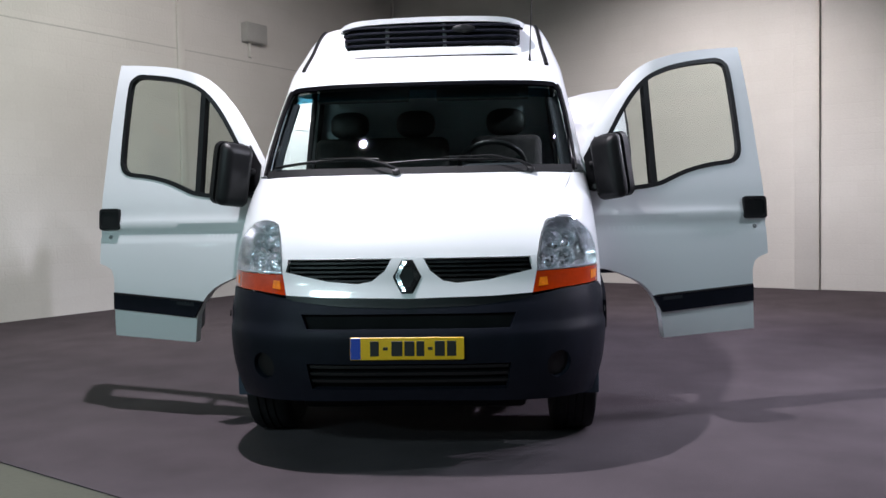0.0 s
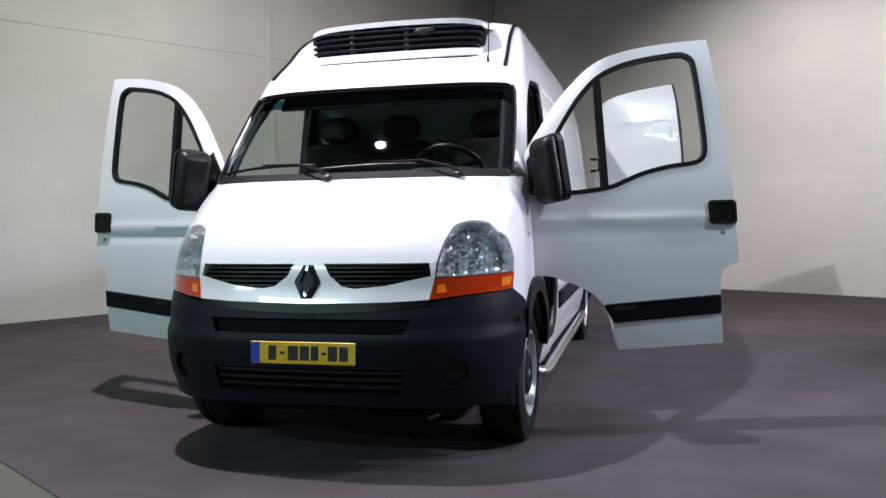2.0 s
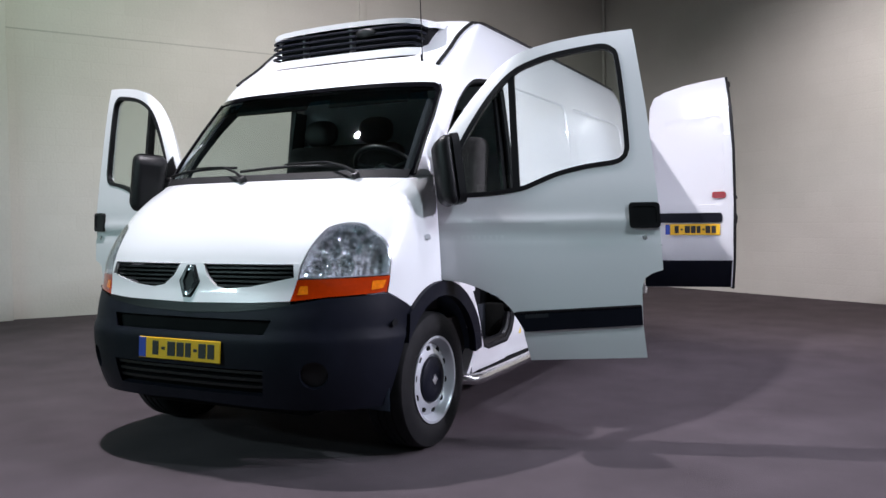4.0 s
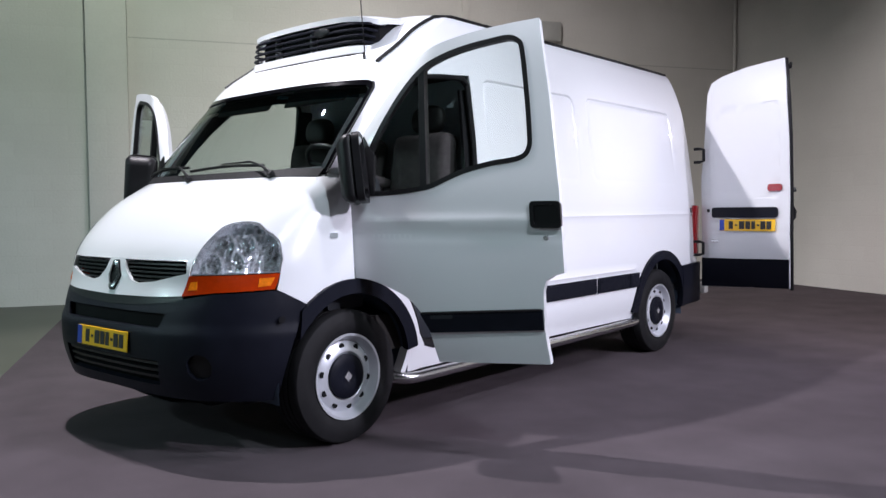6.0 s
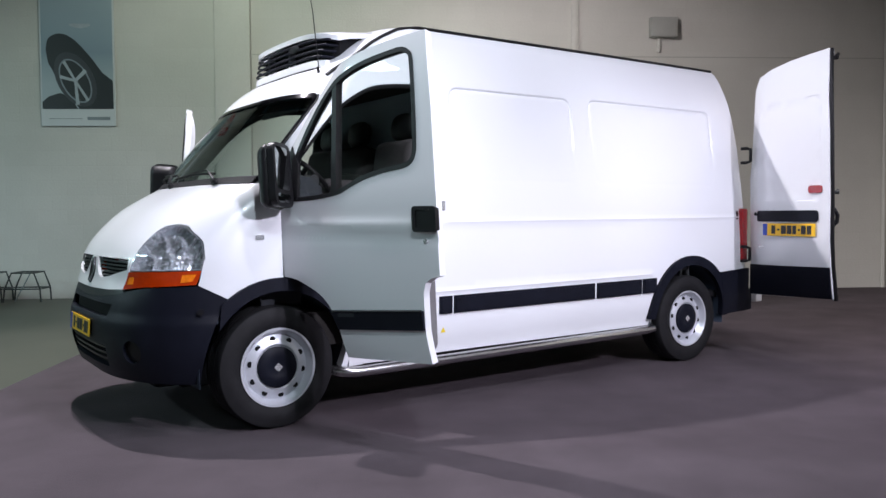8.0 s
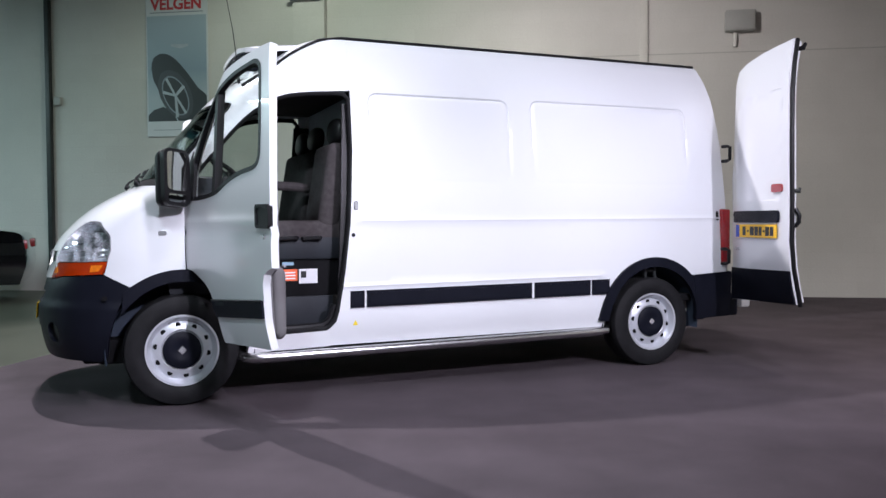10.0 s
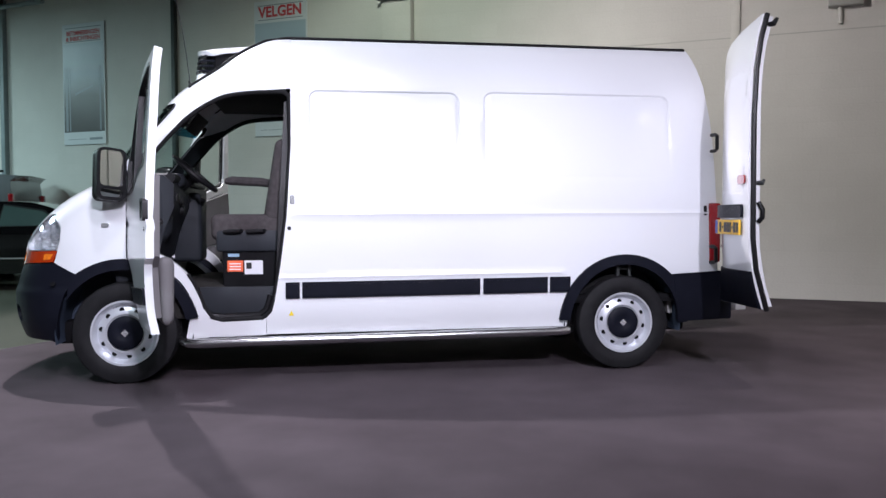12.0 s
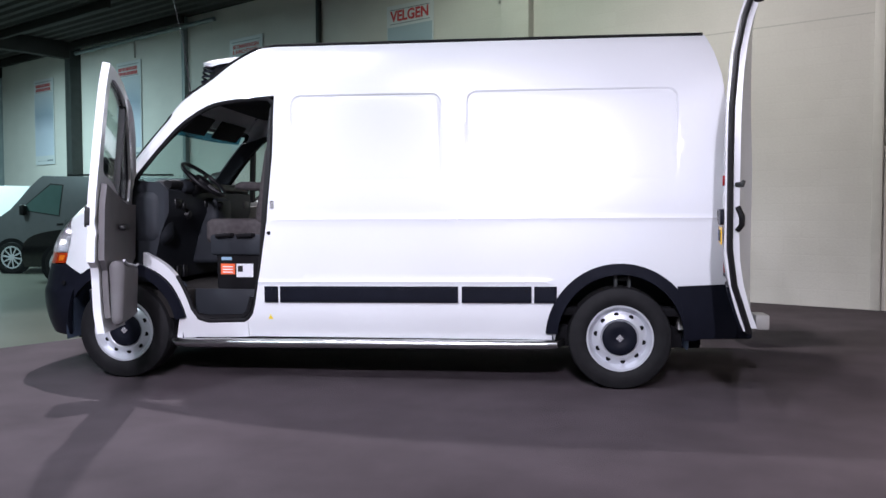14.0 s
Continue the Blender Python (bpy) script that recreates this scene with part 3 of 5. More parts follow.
for s in (1, -1):
    grille = part("grille", panel([(s * x, z) for x, z in slot], lambda x, z, o: front_fn(x, z, o - 0.045), 0.005, 0.05), DARK, van, "black slatted grille opening")
    for k in range(5):
        z = 0.967 - 0.021 * k
        xa, xb = float(np.interp(z, [0.866, 0.878, 0.925, 0.982], [0.23, 0.165, 0.105, 0.075])), float(np.interp(z, [0.866, 0.878, 0.914, 0.982], [0.23, 0.372, 0.572, 0.568]))
        if xb - xa > 0.05:
            part("slat", panel([(s * xa, z - 0.005), (s * xb, z - 0.005), (s * xb, z + 0.004), (s * xa, z + 0.004)], lambda x, z, o: front_fn(x, z, o - 0.012), 0.03, 0.04), BLACK, grille)
ring = [(-0.022, 0.966), (0.022, 0.966), (0.058, 0.897), (0.022, 0.828), (-0.022, 0.828), (-0.058, 0.897)]
hole = [(x * 0.62, 0.897 + (z - 0.897) * 0.70) for x, z in ring]
badge = part("badge", panel(ring, lambda x, z, o: front_fn(x, z, o + 0.022 - 0.25 * abs(x)), 0.03, 0.02, (hole,)), CHROME_DARK, van, "dark chrome diamond-shaped ornament")
part("badge_base", panel([(x * 1.15, 0.897 + (z - 0.897) * 1.12) for x, z in ring], lambda x, z, o: front_fn(x, z, o + 0.006), 0.02, 0.03), BLACK, badge)

# front wings with the wheel arches
wing = [(at_x(x, z), z) for x, z in seam[3:]] + [(at_y(0.875, 1.408), 1.408), (at_y(0.868, 1.3), 1.3)] + [(at_y(0.868, 1.25 - 0.05 * k), 1.25 - 0.05 * k) for k in range(9)] + [(at_y(0.868, 0.805), 0.805)]
wing += [(at_y(y, z), z) for y, z in reversed(ARCH_F) if 0.55 < y < 0.868] + [(at_y(0.545, 0.763), 0.763), (at_y(0.395, 0.843), 0.843)] + [q for q in reversed(shrink(LAMP, -0.004)[28:])]
for s in (1, -1):
    part("front_wing", mirrored(panel(wing, hull, 0.015, 0.03), s), WHITE, van)
    y0, z0 = 0.735, 1.095
    part("side_repeater", mirrored(panel(rounded(y0 - 0.025, y0 + 0.025, z0 - 0.013, z0 + 0.013, 0.008), lambda y, z, o: side_fn(1)(y, z, o + 0.008), 0.012, 0.02), s), REFLECTOR, van)

# bumper
BUMP_TOP = [(at_x(0.0, 0.764), 0.764), (at_x(0.2, 0.767), 0.767), (at_x(0.4, 0.779), 0.779), (at_x(0.575, 0.801), 0.801), (at_x(0.72, 0.826), 0.826), (at_y(0.39, 0.839), 0.839), (at_y(0.50, 0.785), 0.785), (at_y(0.548, 0.755), 0.755)]
BUMP_END = [(at_y(0.485, 0.66), 0.66), (at_y(0.445, 0.55), 0.55), (at_y(0.42, 0.45), 0.45), (at_y(0.41, 0.345), 0.345), (at_y(0.40, 0.31), 0.31)]
BUMP_LOW = [(at_x(0.80, 0.315), 0.315), (at_x(0.5, 0.325), 0.325), (at_x(0.0, 0.335), 0.335)]
half = BUMP_TOP + BUMP_END + BUMP_LOW
bumper_line = half + [(-a, z) for a, z in reversed(half[1:-1])]
UP_SLOT = [(-0.50, 0.73), (0.50, 0.73), (0.47, 0.662), (-0.47, 0.662)]
LOW_SLOT = [(-0.47, 0.505), (0.47, 0.505), (0.45, 0.385), (-0.45, 0.385)]


def bumper_relief(a, z):
    r = 0.004
    r += 0.012 / (1 + math.exp(-(0.655 - z) / 0.006)) if z > 0.52 else 0.012
    r -= 0.016 * max(0.0, (z - 0.66) / 0.14) ** 1.3 * max(0.0, 1 - (abs(a) / 0.8) ** 2)
    return r


fog = [circle(s * at_x(0.69, 0.49), 0.485, 0.062) for s in (1, -1)]
bumper = part("bumper", panel(bumper_line, hull, 0.03, 0.025, [[(at_x(x, z), z) for x, z in q] for q in (UP_SLOT, LOW_SLOT)] + fog, [], bumper_relief), PLASTIC, van, "unpainted dark grey plastic bumper")
part("bumper_backing", panel([(at_x(x, z), z) for x, z in [(-0.75, 0.74), (0.75, 0.74), (0.75, 0.345), (-0.75, 0.345)]], lambda a, z, o: hull(a, z, o - 0.03), 0.01, 0.06), DARK, bumper)
for s in (1, -1):
    part("fog_blank", panel(circle(s * at_x(0.69, 0.49), 0.485, 0.061), lambda a, z, o: hull(a, z, o - 0.006), 0.02, 0.03), BLACK, bumper)
for k in range(3):
    z = 0.42 + 0.034 * k
    part("bumper_slat", panel([(at_x(x, q), q) for x, q in [(-0.46, z - 0.007), (0.46, z - 0.007), (0.46, z + 0.007), (-0.46, z + 0.007)]], lambda a, z, o: hull(a, z, o + 0.002), 0.03, 0.05), BLACK, bumper)
part("gap_seal", panel([(at_x(x, z), z) for x, z in [(-0.58, 0.812), (0.0, 0.797), (0.58, 0.812), (0.58, 0.795), (0.3, 0.765), (0.0, 0.755), (-0.3, 0.765), (-0.58, 0.795)]], lambda a, z, o: hull(a, z, o - 0.004), 0.02, 0.04), BLACK, bumper)


def number_plate(parent, m):
    """A yellow plate with a blue end; what is written on it is plain bars."""
    p = part("number_plate", box(-0.26, 0.26, -0.006, 0, -0.051, 0.051, 0.003, 1, m), YELLOW, parent, "yellow number plate with a blue end")
    part("plate_blue_end", box(-0.258, -0.212, -0.008, -0.003, -0.048, 0.048, 0.001, 1, m), BLUE, p)
    for x, w in ((-0.148, 0.04), (-0.098, 0.022), (-0.045, 0.05), (0.012, 0.045), (0.062, 0.036), (0.107, 0.022), (0.15, 0.045), (0.204, 0.042)):
        h = 0.007 if w < 0.03 else 0.034
        part("plate_bar", box(x - w / 2, x + w / 2, -0.0085, -0.003, -h, h, 0.001, 1, m), INK, p)
    return p


number_plate(van, pose(0, -0.022, 0.577, -4))

# wheel arch flares and side strips
for s in (1, -1):
    for arch, (cy, cz), a0, a1 in ((ARCH_F, FRONT_WHEEL, 168, 12), (ARCH_R, REAR_WHEEL, 176, 0)):
        angles = [a0 + (a1 - a0) * k / 22 for k in range(23)]
        top = [(cy + 0.505 * math.cos(radians(a)), cz + 0.515 * math.sin(radians(a))) for a in angles]
        low = [(cy + 0.425 * math.cos(radians(a)), cz + 0.44 * math.sin(radians(a))) for a in reversed(angles)]
        if cy < 1:
            top, low = [p for p in top if p[0] > 0.5], [p for p in low if p[0] > 0.47]
        part("arch_flare", mirrored(panel(top + low, lambda y, z, o: side_fn(1)(y, z, o + 0.022), 0.04, 0.03), s), PLASTIC, van)
        bm = lathe([(0.445, -0.30), (0.45, 0.02), (0.455, 0.03), (0.46, 0.02), (0.46, -0.30), (0.1, -0.305)], 40, Matrix.Translation((0.885, cy, cz)) @ pose(0, 0, 0, 0, 90, 0))
        bmesh.ops.bisect_plane(bm, geom=bm.verts[:] + bm.edges[:] + bm.faces[:], plane_co=(0, 0, 0.28), plane_no=(0, 0, 1), clear_inner=True)
        part("wheel_housing", mirrored(bm, s), LINER, van)
    for y0, y1 in ((1.935, 2.032), (2.05, 3.322), (3.348, 3.828), (3.846, 4.0)):
        r = lambda y: 0.008 * (y - 1.93)
        q = [(y0, 0.577 + r(y0)), (y1, 0.577 + r(y1)), (y1, 0.69 + r(y1)), (y0, 0.69 + r(y0))]
        strip = part("rub_strip", mirrored(panel(q, lambda y, z, o: side_fn(1)(y, z, o + 0.013), 0.02, 0.05), s), PLASTIC, van)
        part("strip_face", mirrored(panel([(y0 + 0.012, q[0][1] + 0.014), (y1 - 0.012, q[1][1] + 0.014), (y1 - 0.012, q[2][1] - 0.014), (y0 + 0.012, q[3][1] - 0.014)], lambda y, z, o: side_fn(1)(y, z, o + 0.018), 0.008, 0.05), s), PLASTIC, strip)
        for y in ((y0 + 0.035, y1 - 0.035) if y1 - y0 > 0.3 else ()):
            part("strip_screw", mirrored(lathe([(0, 0.004), (0.008, 0.003), (0.009, 0)], 10, Matrix.Translation(side_fn(1)(y, q[0][1] + 0.085, 0.018)) @ pose(0, 0, 0, 0, 90, 0)), s), DARK, strip)

# fittings seen through the rear arches
for s in (1, -1):
    for y in (4.40, 4.49):
        part("arch_bracket", mirrored(box(0.84, 0.875, y - 0.012, y + 0.012, 0.68, 0.80, 0.004, 1), s), IRON, van)
    part("arch_bracket", mirrored(box(0.84, 0.87, 4.40, 4.49, 0.745, 0.765, 0.004, 1), s), IRON, van)
    part("spring_leaf", mirrored(tube([(0.70, 4.55, 0.46), (0.70, 4.75, 0.50), (0.70, 4.92, 0.56)], 0.022, 8), s), GREYBOX, van)
    part("spring_shackle", mirrored(box(0.66, 0.80, 4.83, 4.87, 0.40, 0.60, 0.008), s), GREYBOX, van)

# rear bumper wrapped round the corner
for s in (1, -1):
    q = [(4.80, 0.715), (5.19, 0.735), (5.19, 0.37), (4.86, 0.36), (4.84, 0.5)]
    part("rear_bumper", mirrored(panel(q, lambda y, z, o: side_fn(1)(y, z, o + 0.025), 0.05, 0.05), s), PLASTIC, van)
part("step_end", box(0.78, 0.95, 5.31, 5.40, 0.43, 0.53, 0.012), GREYBOX, van, "pale grey end of the rear step")
part("rear_step", box(-0.92, 0.92, 5.15, 5.30, 0.36, 0.55, 0.02), PLASTIC, van)

# underside, cab floor, bulkhead, cargo shell
part("chassis", box(-0.72, 0.72, 0.35, 5.0, 0.26, 0.42, 0.02), DARK, van)
part("engine_block", box(-0.55, 0.55, 0.25, 0.80, 0.24, 0.9, 0.03), DARK, van)
part("bulkhead", box(-0.86, 0.86, 2.06, 2.09, 0.42, 1.78, 0.005), BULKHEAD, van)
part("bulkhead_top", panel([(-0.84, 1.76), (0.84, 1.76), (0.79, 2.1), (0.72, 2.33), (-0.72, 2.33), (-0.79, 2.1)], plane_fn((0, 2.07, 0), (1, 0, 0), (0, 0, 1)), 0.02, 0.1), BULKHEAD, van)
part("cab_floor", box(-0.722, 0.722, 0.75, 2.06, 0.57, 0.655, 0.012, 2), FLOORMAT, van)
part("headliner", box(-0.72, 0.72, 1.345, 2.05, 2.06, 2.085, 0.01), HEADLINER, van)
part("cargo_floor", box(-0.88, 0.88, 2.1, 5.15, 0.50, 0.56, 0.01), DARK, van)


# wheels
def wheel(cy, s):
    m = Matrix.Translation((s * 0.812, cy, 0.352)) @ pose(0, 0, 0, 0, 90 * s, 0) @ Matrix.Scale(1.02, 4)
    tyre = part("wheel", lathe([(0.20, -0.09), (0.235, -0.105), (0.30, -0.112), (0.335, -0.10), (0.344, -0.085), (0.345, -0.045), (0.338, -0.043), (0.338, -0.035), (0.345, -0.033), (0.345, -0.006), (0.338, -0.004), (0.338, 0.004), (0.345, 0.006), (0.345, 0.033),
                                (0.338, 0.035), (0.338, 0.043), (0.345, 0.045), (0.344, 0.085), (0.335, 0.10), (0.30, 0.112), (0.27, 0.114), (0.235, 0.108), (0.215, 0.095), (0.20, 0.085)], 64, m), RUBBER, van, "black tyre on a silver steel wheel")
    part("rim", lathe([(0.20, -0.08), (0.205, 0.06), (0.214, 0.095), (0.222, 0.104), (0.222, 0.109), (0.210, 0.108), (0.200, 0.095), (0.195, 0.08), (0.183, 0.066), (0.170, 0.072), (0.150, 0.083), (0.128, 0.086), (0.118, 0.078), (0.0, 0.07)], 64, m), STEEL, tyre, "silver painted steel rim")
    # dark discs on the rim paint the shade inside its vent holes
    for k in range(10):
        a = radians(36 * k + 8)
        part("vent_hole_shade", lathe([(0.0, 0.0815), (0.0155, 0.0815), (0.017, 0.076)], 14, m @ Matrix.Translation((0.158 * math.cos(a), 0.158 * math.sin(a), 0.0005))), DARK, tyre)
    part("hub_cap", lathe([(0.116, 0.072), (0.115, 0.094), (0.10, 0.102), (0.055, 0.106), (0.045, 0.101), (0.0, 0.101)], 40, m), PLASTIC, tyre, "dark grey plastic hub cap")
    part("hub_mark", lathe([(0.0, 0.1055), (0.026, 0.1045), (0.026, 0.101)], 4, m), CHROME, tyre)
    return tyre


for s in (1, -1):
    for cy in (FRONT_WHEEL[0], REAR_WHEEL[0]):
        wheel(cy, s)

# chrome side bars
for s in (1, -1):
    bar = part("side_bar", mirrored(tube([(0.80, 1.20, 0.29), (0.90, 1.225, 0.285), (0.94, 1.27, 0.278), (0.95, 1.35, 0.275), (0.945, 2.5, 0.288), (0.94, 3.9, 0.303), (0.925, 3.99, 0.306), (0.88, 4.02, 0.308), (0.8, 4.03, 0.31)], 0.032, 16), s), ALU, van, "polished tubular side step")
    part("step_plate", mirrored(box(0.83, 0.93, 1.4, 3.95, 0.292, 0.31, 0.005), s), DARK, bar)

# ---- cab doors ----
DOOR = spline([(0.866, 1.50), (0.93, 1.60), (1.095, 1.82), (1.285, 2.00), (1.475, 2.072), (1.673, 2.108)], 4) + [(1.80, 2.122), (1.925, 2.132), (1.965, 1.75), (1.995, 1.30), (2.0, 0.92), (1.95, 0.905), (1.91, 0.88), (1.893, 0.83), (1.888, 0.645), (1.90, 0.475), (1.315, 0.45)]
DOOR += spline([(1.285, 0.62), (1.245, 0.70), (1.18, 0.77), (1.096, 0.815), (0.98, 0.858), (0.882, 0.87)], 3) + [(0.872, 1.1)]
WINDOW = spline([(0.968, 1.46), (0.995, 1.525), (1.06, 1.64), (1.18, 1.81), (1.30, 1.93), (1.42, 1.99), (1.55, 2.026), (1.70, 2.050), (1.775, 2.056), (1.822, 2.035), (1.845, 1.985), (1.862, 1.75), (1.868, 1.56), (1.862, 1.512), (1.842, 1.477), (1.79, 1.453), (1.66, 1.436), (1.515, 1.402), (1.40, 1.357), (1.32, 1.328), (1.15, 1.305), (0.995, 1.300), (0.967, 1.318)], 3)


def door_relief(y, z):
    r = 0.0
    if z < 1.30:
        r += 0.007 * math.exp(-(((z - 1.165) / 0.02) ** 2)) - 0.007 * math.exp(-(((z - 1.10) / 0.02) ** 2))
    if z < 0.60:
        r -= 0.01 * (0.60 - z) / 0.15
    return r


def cab_door(s):
    cs, sn = math.cos(radians(OPEN[s])), math.sin(radians(OPEN[s]))

    def swing(p):
        """Turns a point of the closed door about the hinge line, which leans in with the side."""
        hx = HINGE.x - 0.06 * (p.z - HINGE.z)
        x, y = p.x - hx, p.y - HINGE.y
        return Vector((hx + x * cs + y * sn, HINGE.y - x * sn + y * cs, p.z))

    f = side_fn(1)

    def add(name, bm, material, parent, label="", turn=True):
        if turn:
            for v in bm.verts:
                v.co = swing(v.co)
        return part(name, mirrored(bm, s), material, parent, label)

    door = add("cab_door", panel(DOOR, f, 0.045, 0.03, (WINDOW,), [[(0.9, 1.165), (1.99, 1.165)], [(0.9, 1.1), (1.99, 1.1)]], door_relief), WHITE, van, "white cab door standing wide open")
    add("window_seal", panel(shrink(WINDOW, -0.006), lambda y, z, o: f(y, z, o + 0.003), 0.03, 0.03, (shrink(WINDOW, 0.018),)), BLACK, door)
    add("window_divider", panel([(1.280, 1.32), (1.316, 1.325), (1.319, 1.945), (1.286, 1.92)], lambda y, z, o: f(y, z, o + 0.001), 0.045, 0.05), BLACK, door)
    pane = add("window_glass", panel(shrink(WINDOW, 0.015), lambda y, z, o: f(y, z, o - 0.018), 0.004, 0.06), GLASS, door, "slightly green clear window glass")
    pane.visible_shadow = False
    add("strip_mark", panel([(1.30, 0.672), (1.42, 0.680), (1.42, 0.700), (1.30, 0.692)], lambda y, z, o: f(y, z, o + 0.016), 0.003, 0.04), DASH, door)
    add("strip_lip", tube([f(y, 0.70 + (y - 1.243) * 0.0654, 0.014) for y in (1.255, 1.4, 1.6, 1.75, 1.88)], 0.006, 8), BLACK, door)
    add("door_strip", panel([(1.243, 0.70), (1.885, 0.742), (1.885, 0.645), (1.296, 0.604)], lambda y, z, o: f(y, z, o + 0.014), 0.02, 0.04), PLASTIC, door, "dark grey plastic rubbing strip")
    add("handle_cup", panel(rounded(1.85, 2.0, 1.128, 1.256, 0.02), lambda y, z, o: f(y, z, o + 0.016), 0.03, 0.02, (rounded(1.868, 1.985, 1.145, 1.238, 0.015),)), BLACK, door)
    add("handle", panel(rounded(1.868, 1.985, 1.145, 1.238, 0.015), lambda y, z, o: f(y, z, o + 0.010), 0.025, 0.02), BLACK, door)
    add("lock", lathe([(0.0, 0.006), (0.012, 0.005), (0.014, 0.0)], 16, Matrix.Translation(f(1.921, 1.083, 0.0)) @ pose(0, 0, 0, 0, 90, 0)), CHROME, door)
    # inner lining with its pocket
    lining = [(0.93, 1.28), (1.25, 1.28), (1.9, 1.40), (1.93, 1.25), (1.93, 0.93), (1.84, 0.86), (1.83, 0.56), (1.36, 0.54), (1.30, 0.66), (1.2, 0.78), (1.05, 0.86), (0.93, 0.89)]
    trim = add("door_lining", panel(lining, lambda y, z, o: f(y, z, o - 0.05), 0.035, 0.05), TRIM, door, "grey plastic door lining with a map pocket")
    INTO = Matrix(((0, 1, 0, 0.865), (1, 0, 0, 0), (0, 0, 1, 0), (0, 0, 0, 1)))
    bm = box(1.33, 1.85, -0.095, 0.0, 0.515, 0.875, 0.045, 5)
    for v in bm.verts:
        t = (0.875 - v.co.z) / 0.36
        v.co.y *= 1 - 0.30 * t * t
        v.co.z += 0.05 * max(0.0, (v.co.x - 1.55) / 0.3) * (1 - t)
    bm.transform(INTO)
    add("door_pocket", bm, TRIM, door)
    bm = tube([(1.36 + 0.46 * k / 12, -0.092, 0.868 + 0.05 * max(0.0, (1.36 + 0.46 * k / 12 - 1.55) / 0.3) - 0.006 * math.sin(0.9 * k)) for k in range(13)], 0.008, 8)
    bm.transform(INTO)
    add("pocket_rim", bm, GREYRIM, door)
    bm = box(1.45, 1.62, -0.045, 0.0, 1.10, 1.14, 0.015, 3)
    bm.transform(Matrix(((0, 1, 0, 0.835), (1, 0, 0, 0), (0, 0, 1, 0), (0, 0, 0, 1))))
    add("pull_handle", bm, BLACK, door)
    add("door_latch", box(-0.016, 0.016, -0.004, 0.010, -0.045, 0.045, 0.003, 1, Matrix.Translation(f(1.985, 1.22, -0.022))), DARK, door)
    for z in (1.30, 1.13):
        add("striker_bolt", lathe([(0, 0.006), (0.009, 0.005), (0.010, 0)], 10, Matrix.Translation(f(1.985, z - 0.02, -0.025)) @ pose(0, 0, 0, -90, 0, 0)), DARK, door)
    # mirror on the door's front corner, placed where it hangs with the door open
    c = Vector((1.035, 0.782, 1.432))
    m = Matrix.Translation(c) @ pose(0, 0, 0, 0, -8, 0) @ pose(0, 0, 0, 0, 0, -52)

    def shell(bm, bulge):
        """Rounds a mirror's back: narrower towards the front, fuller at the foot."""
        for v in bm.verts:
            t = min(max((0.05 - v.co.y) / 0.12, 0.0), 1.0)
            v.co.x *= 1 - bulge * t * t
            v.co.z = v.co.z * (1 - 0.7 * bulge * t * t) - 0.012 * t
        bm.transform(m)
        return bm

    housing = add("mirror_housing", shell(box(-0.105, 0.105, -0.062, 0.030, -0.185, 0.180, 0.045, 6), 0.26), BLACK, door, "tall black mirror housing", False)
    add("mirror_rim", panel(rounded(-0.101, 0.101, -0.178, 0.173, 0.05), lambda a, b, o: m @ Vector((a, 0.060 + o, b)), 0.036, 0.04, (rounded(-0.078, 0.078, -0.084, 0.154, 0.03), rounded(-0.074, 0.074, -0.156, -0.104, 0.025))), BLACK, housing, "", False)
    add("mirror_glass", box(-0.083, 0.083, -0.002, 0.002, -0.124, 0.124, 0.001, 1, m @ pose(0, 0.044, 0.035, -5.5)), MIRROR, housing, "", False)
    add("wide_mirror", box(-0.079, 0.079, -0.002, 0.002, -0.033, 0.033, 0.001, 1, m @ pose(0, 0.040, -0.130, -9)), MIRROR, housing, "", False)
    for z in (0.02, -0.11):
        add("mirror_arm", tube([c + Vector((-0.07, 0.05, z)), (0.975, 0.87, c.z + z - 0.005), (0.935, 0.92, c.z + z - 0.01)], [0.016, 0.018, 0.026], 10), BLACK, door, "", False)
    add("mirror_foot", panel([(0.885, 1.30), (1.02, 1.30), (1.03, 1.50), (0.965, 1.60), (0.885, 1.48)], lambda y, z, o: f(y, z, o + 0.008), 0.02, 0.04), BLACK, door)
    return door


for s in (1, -1):
    cab_door(s)


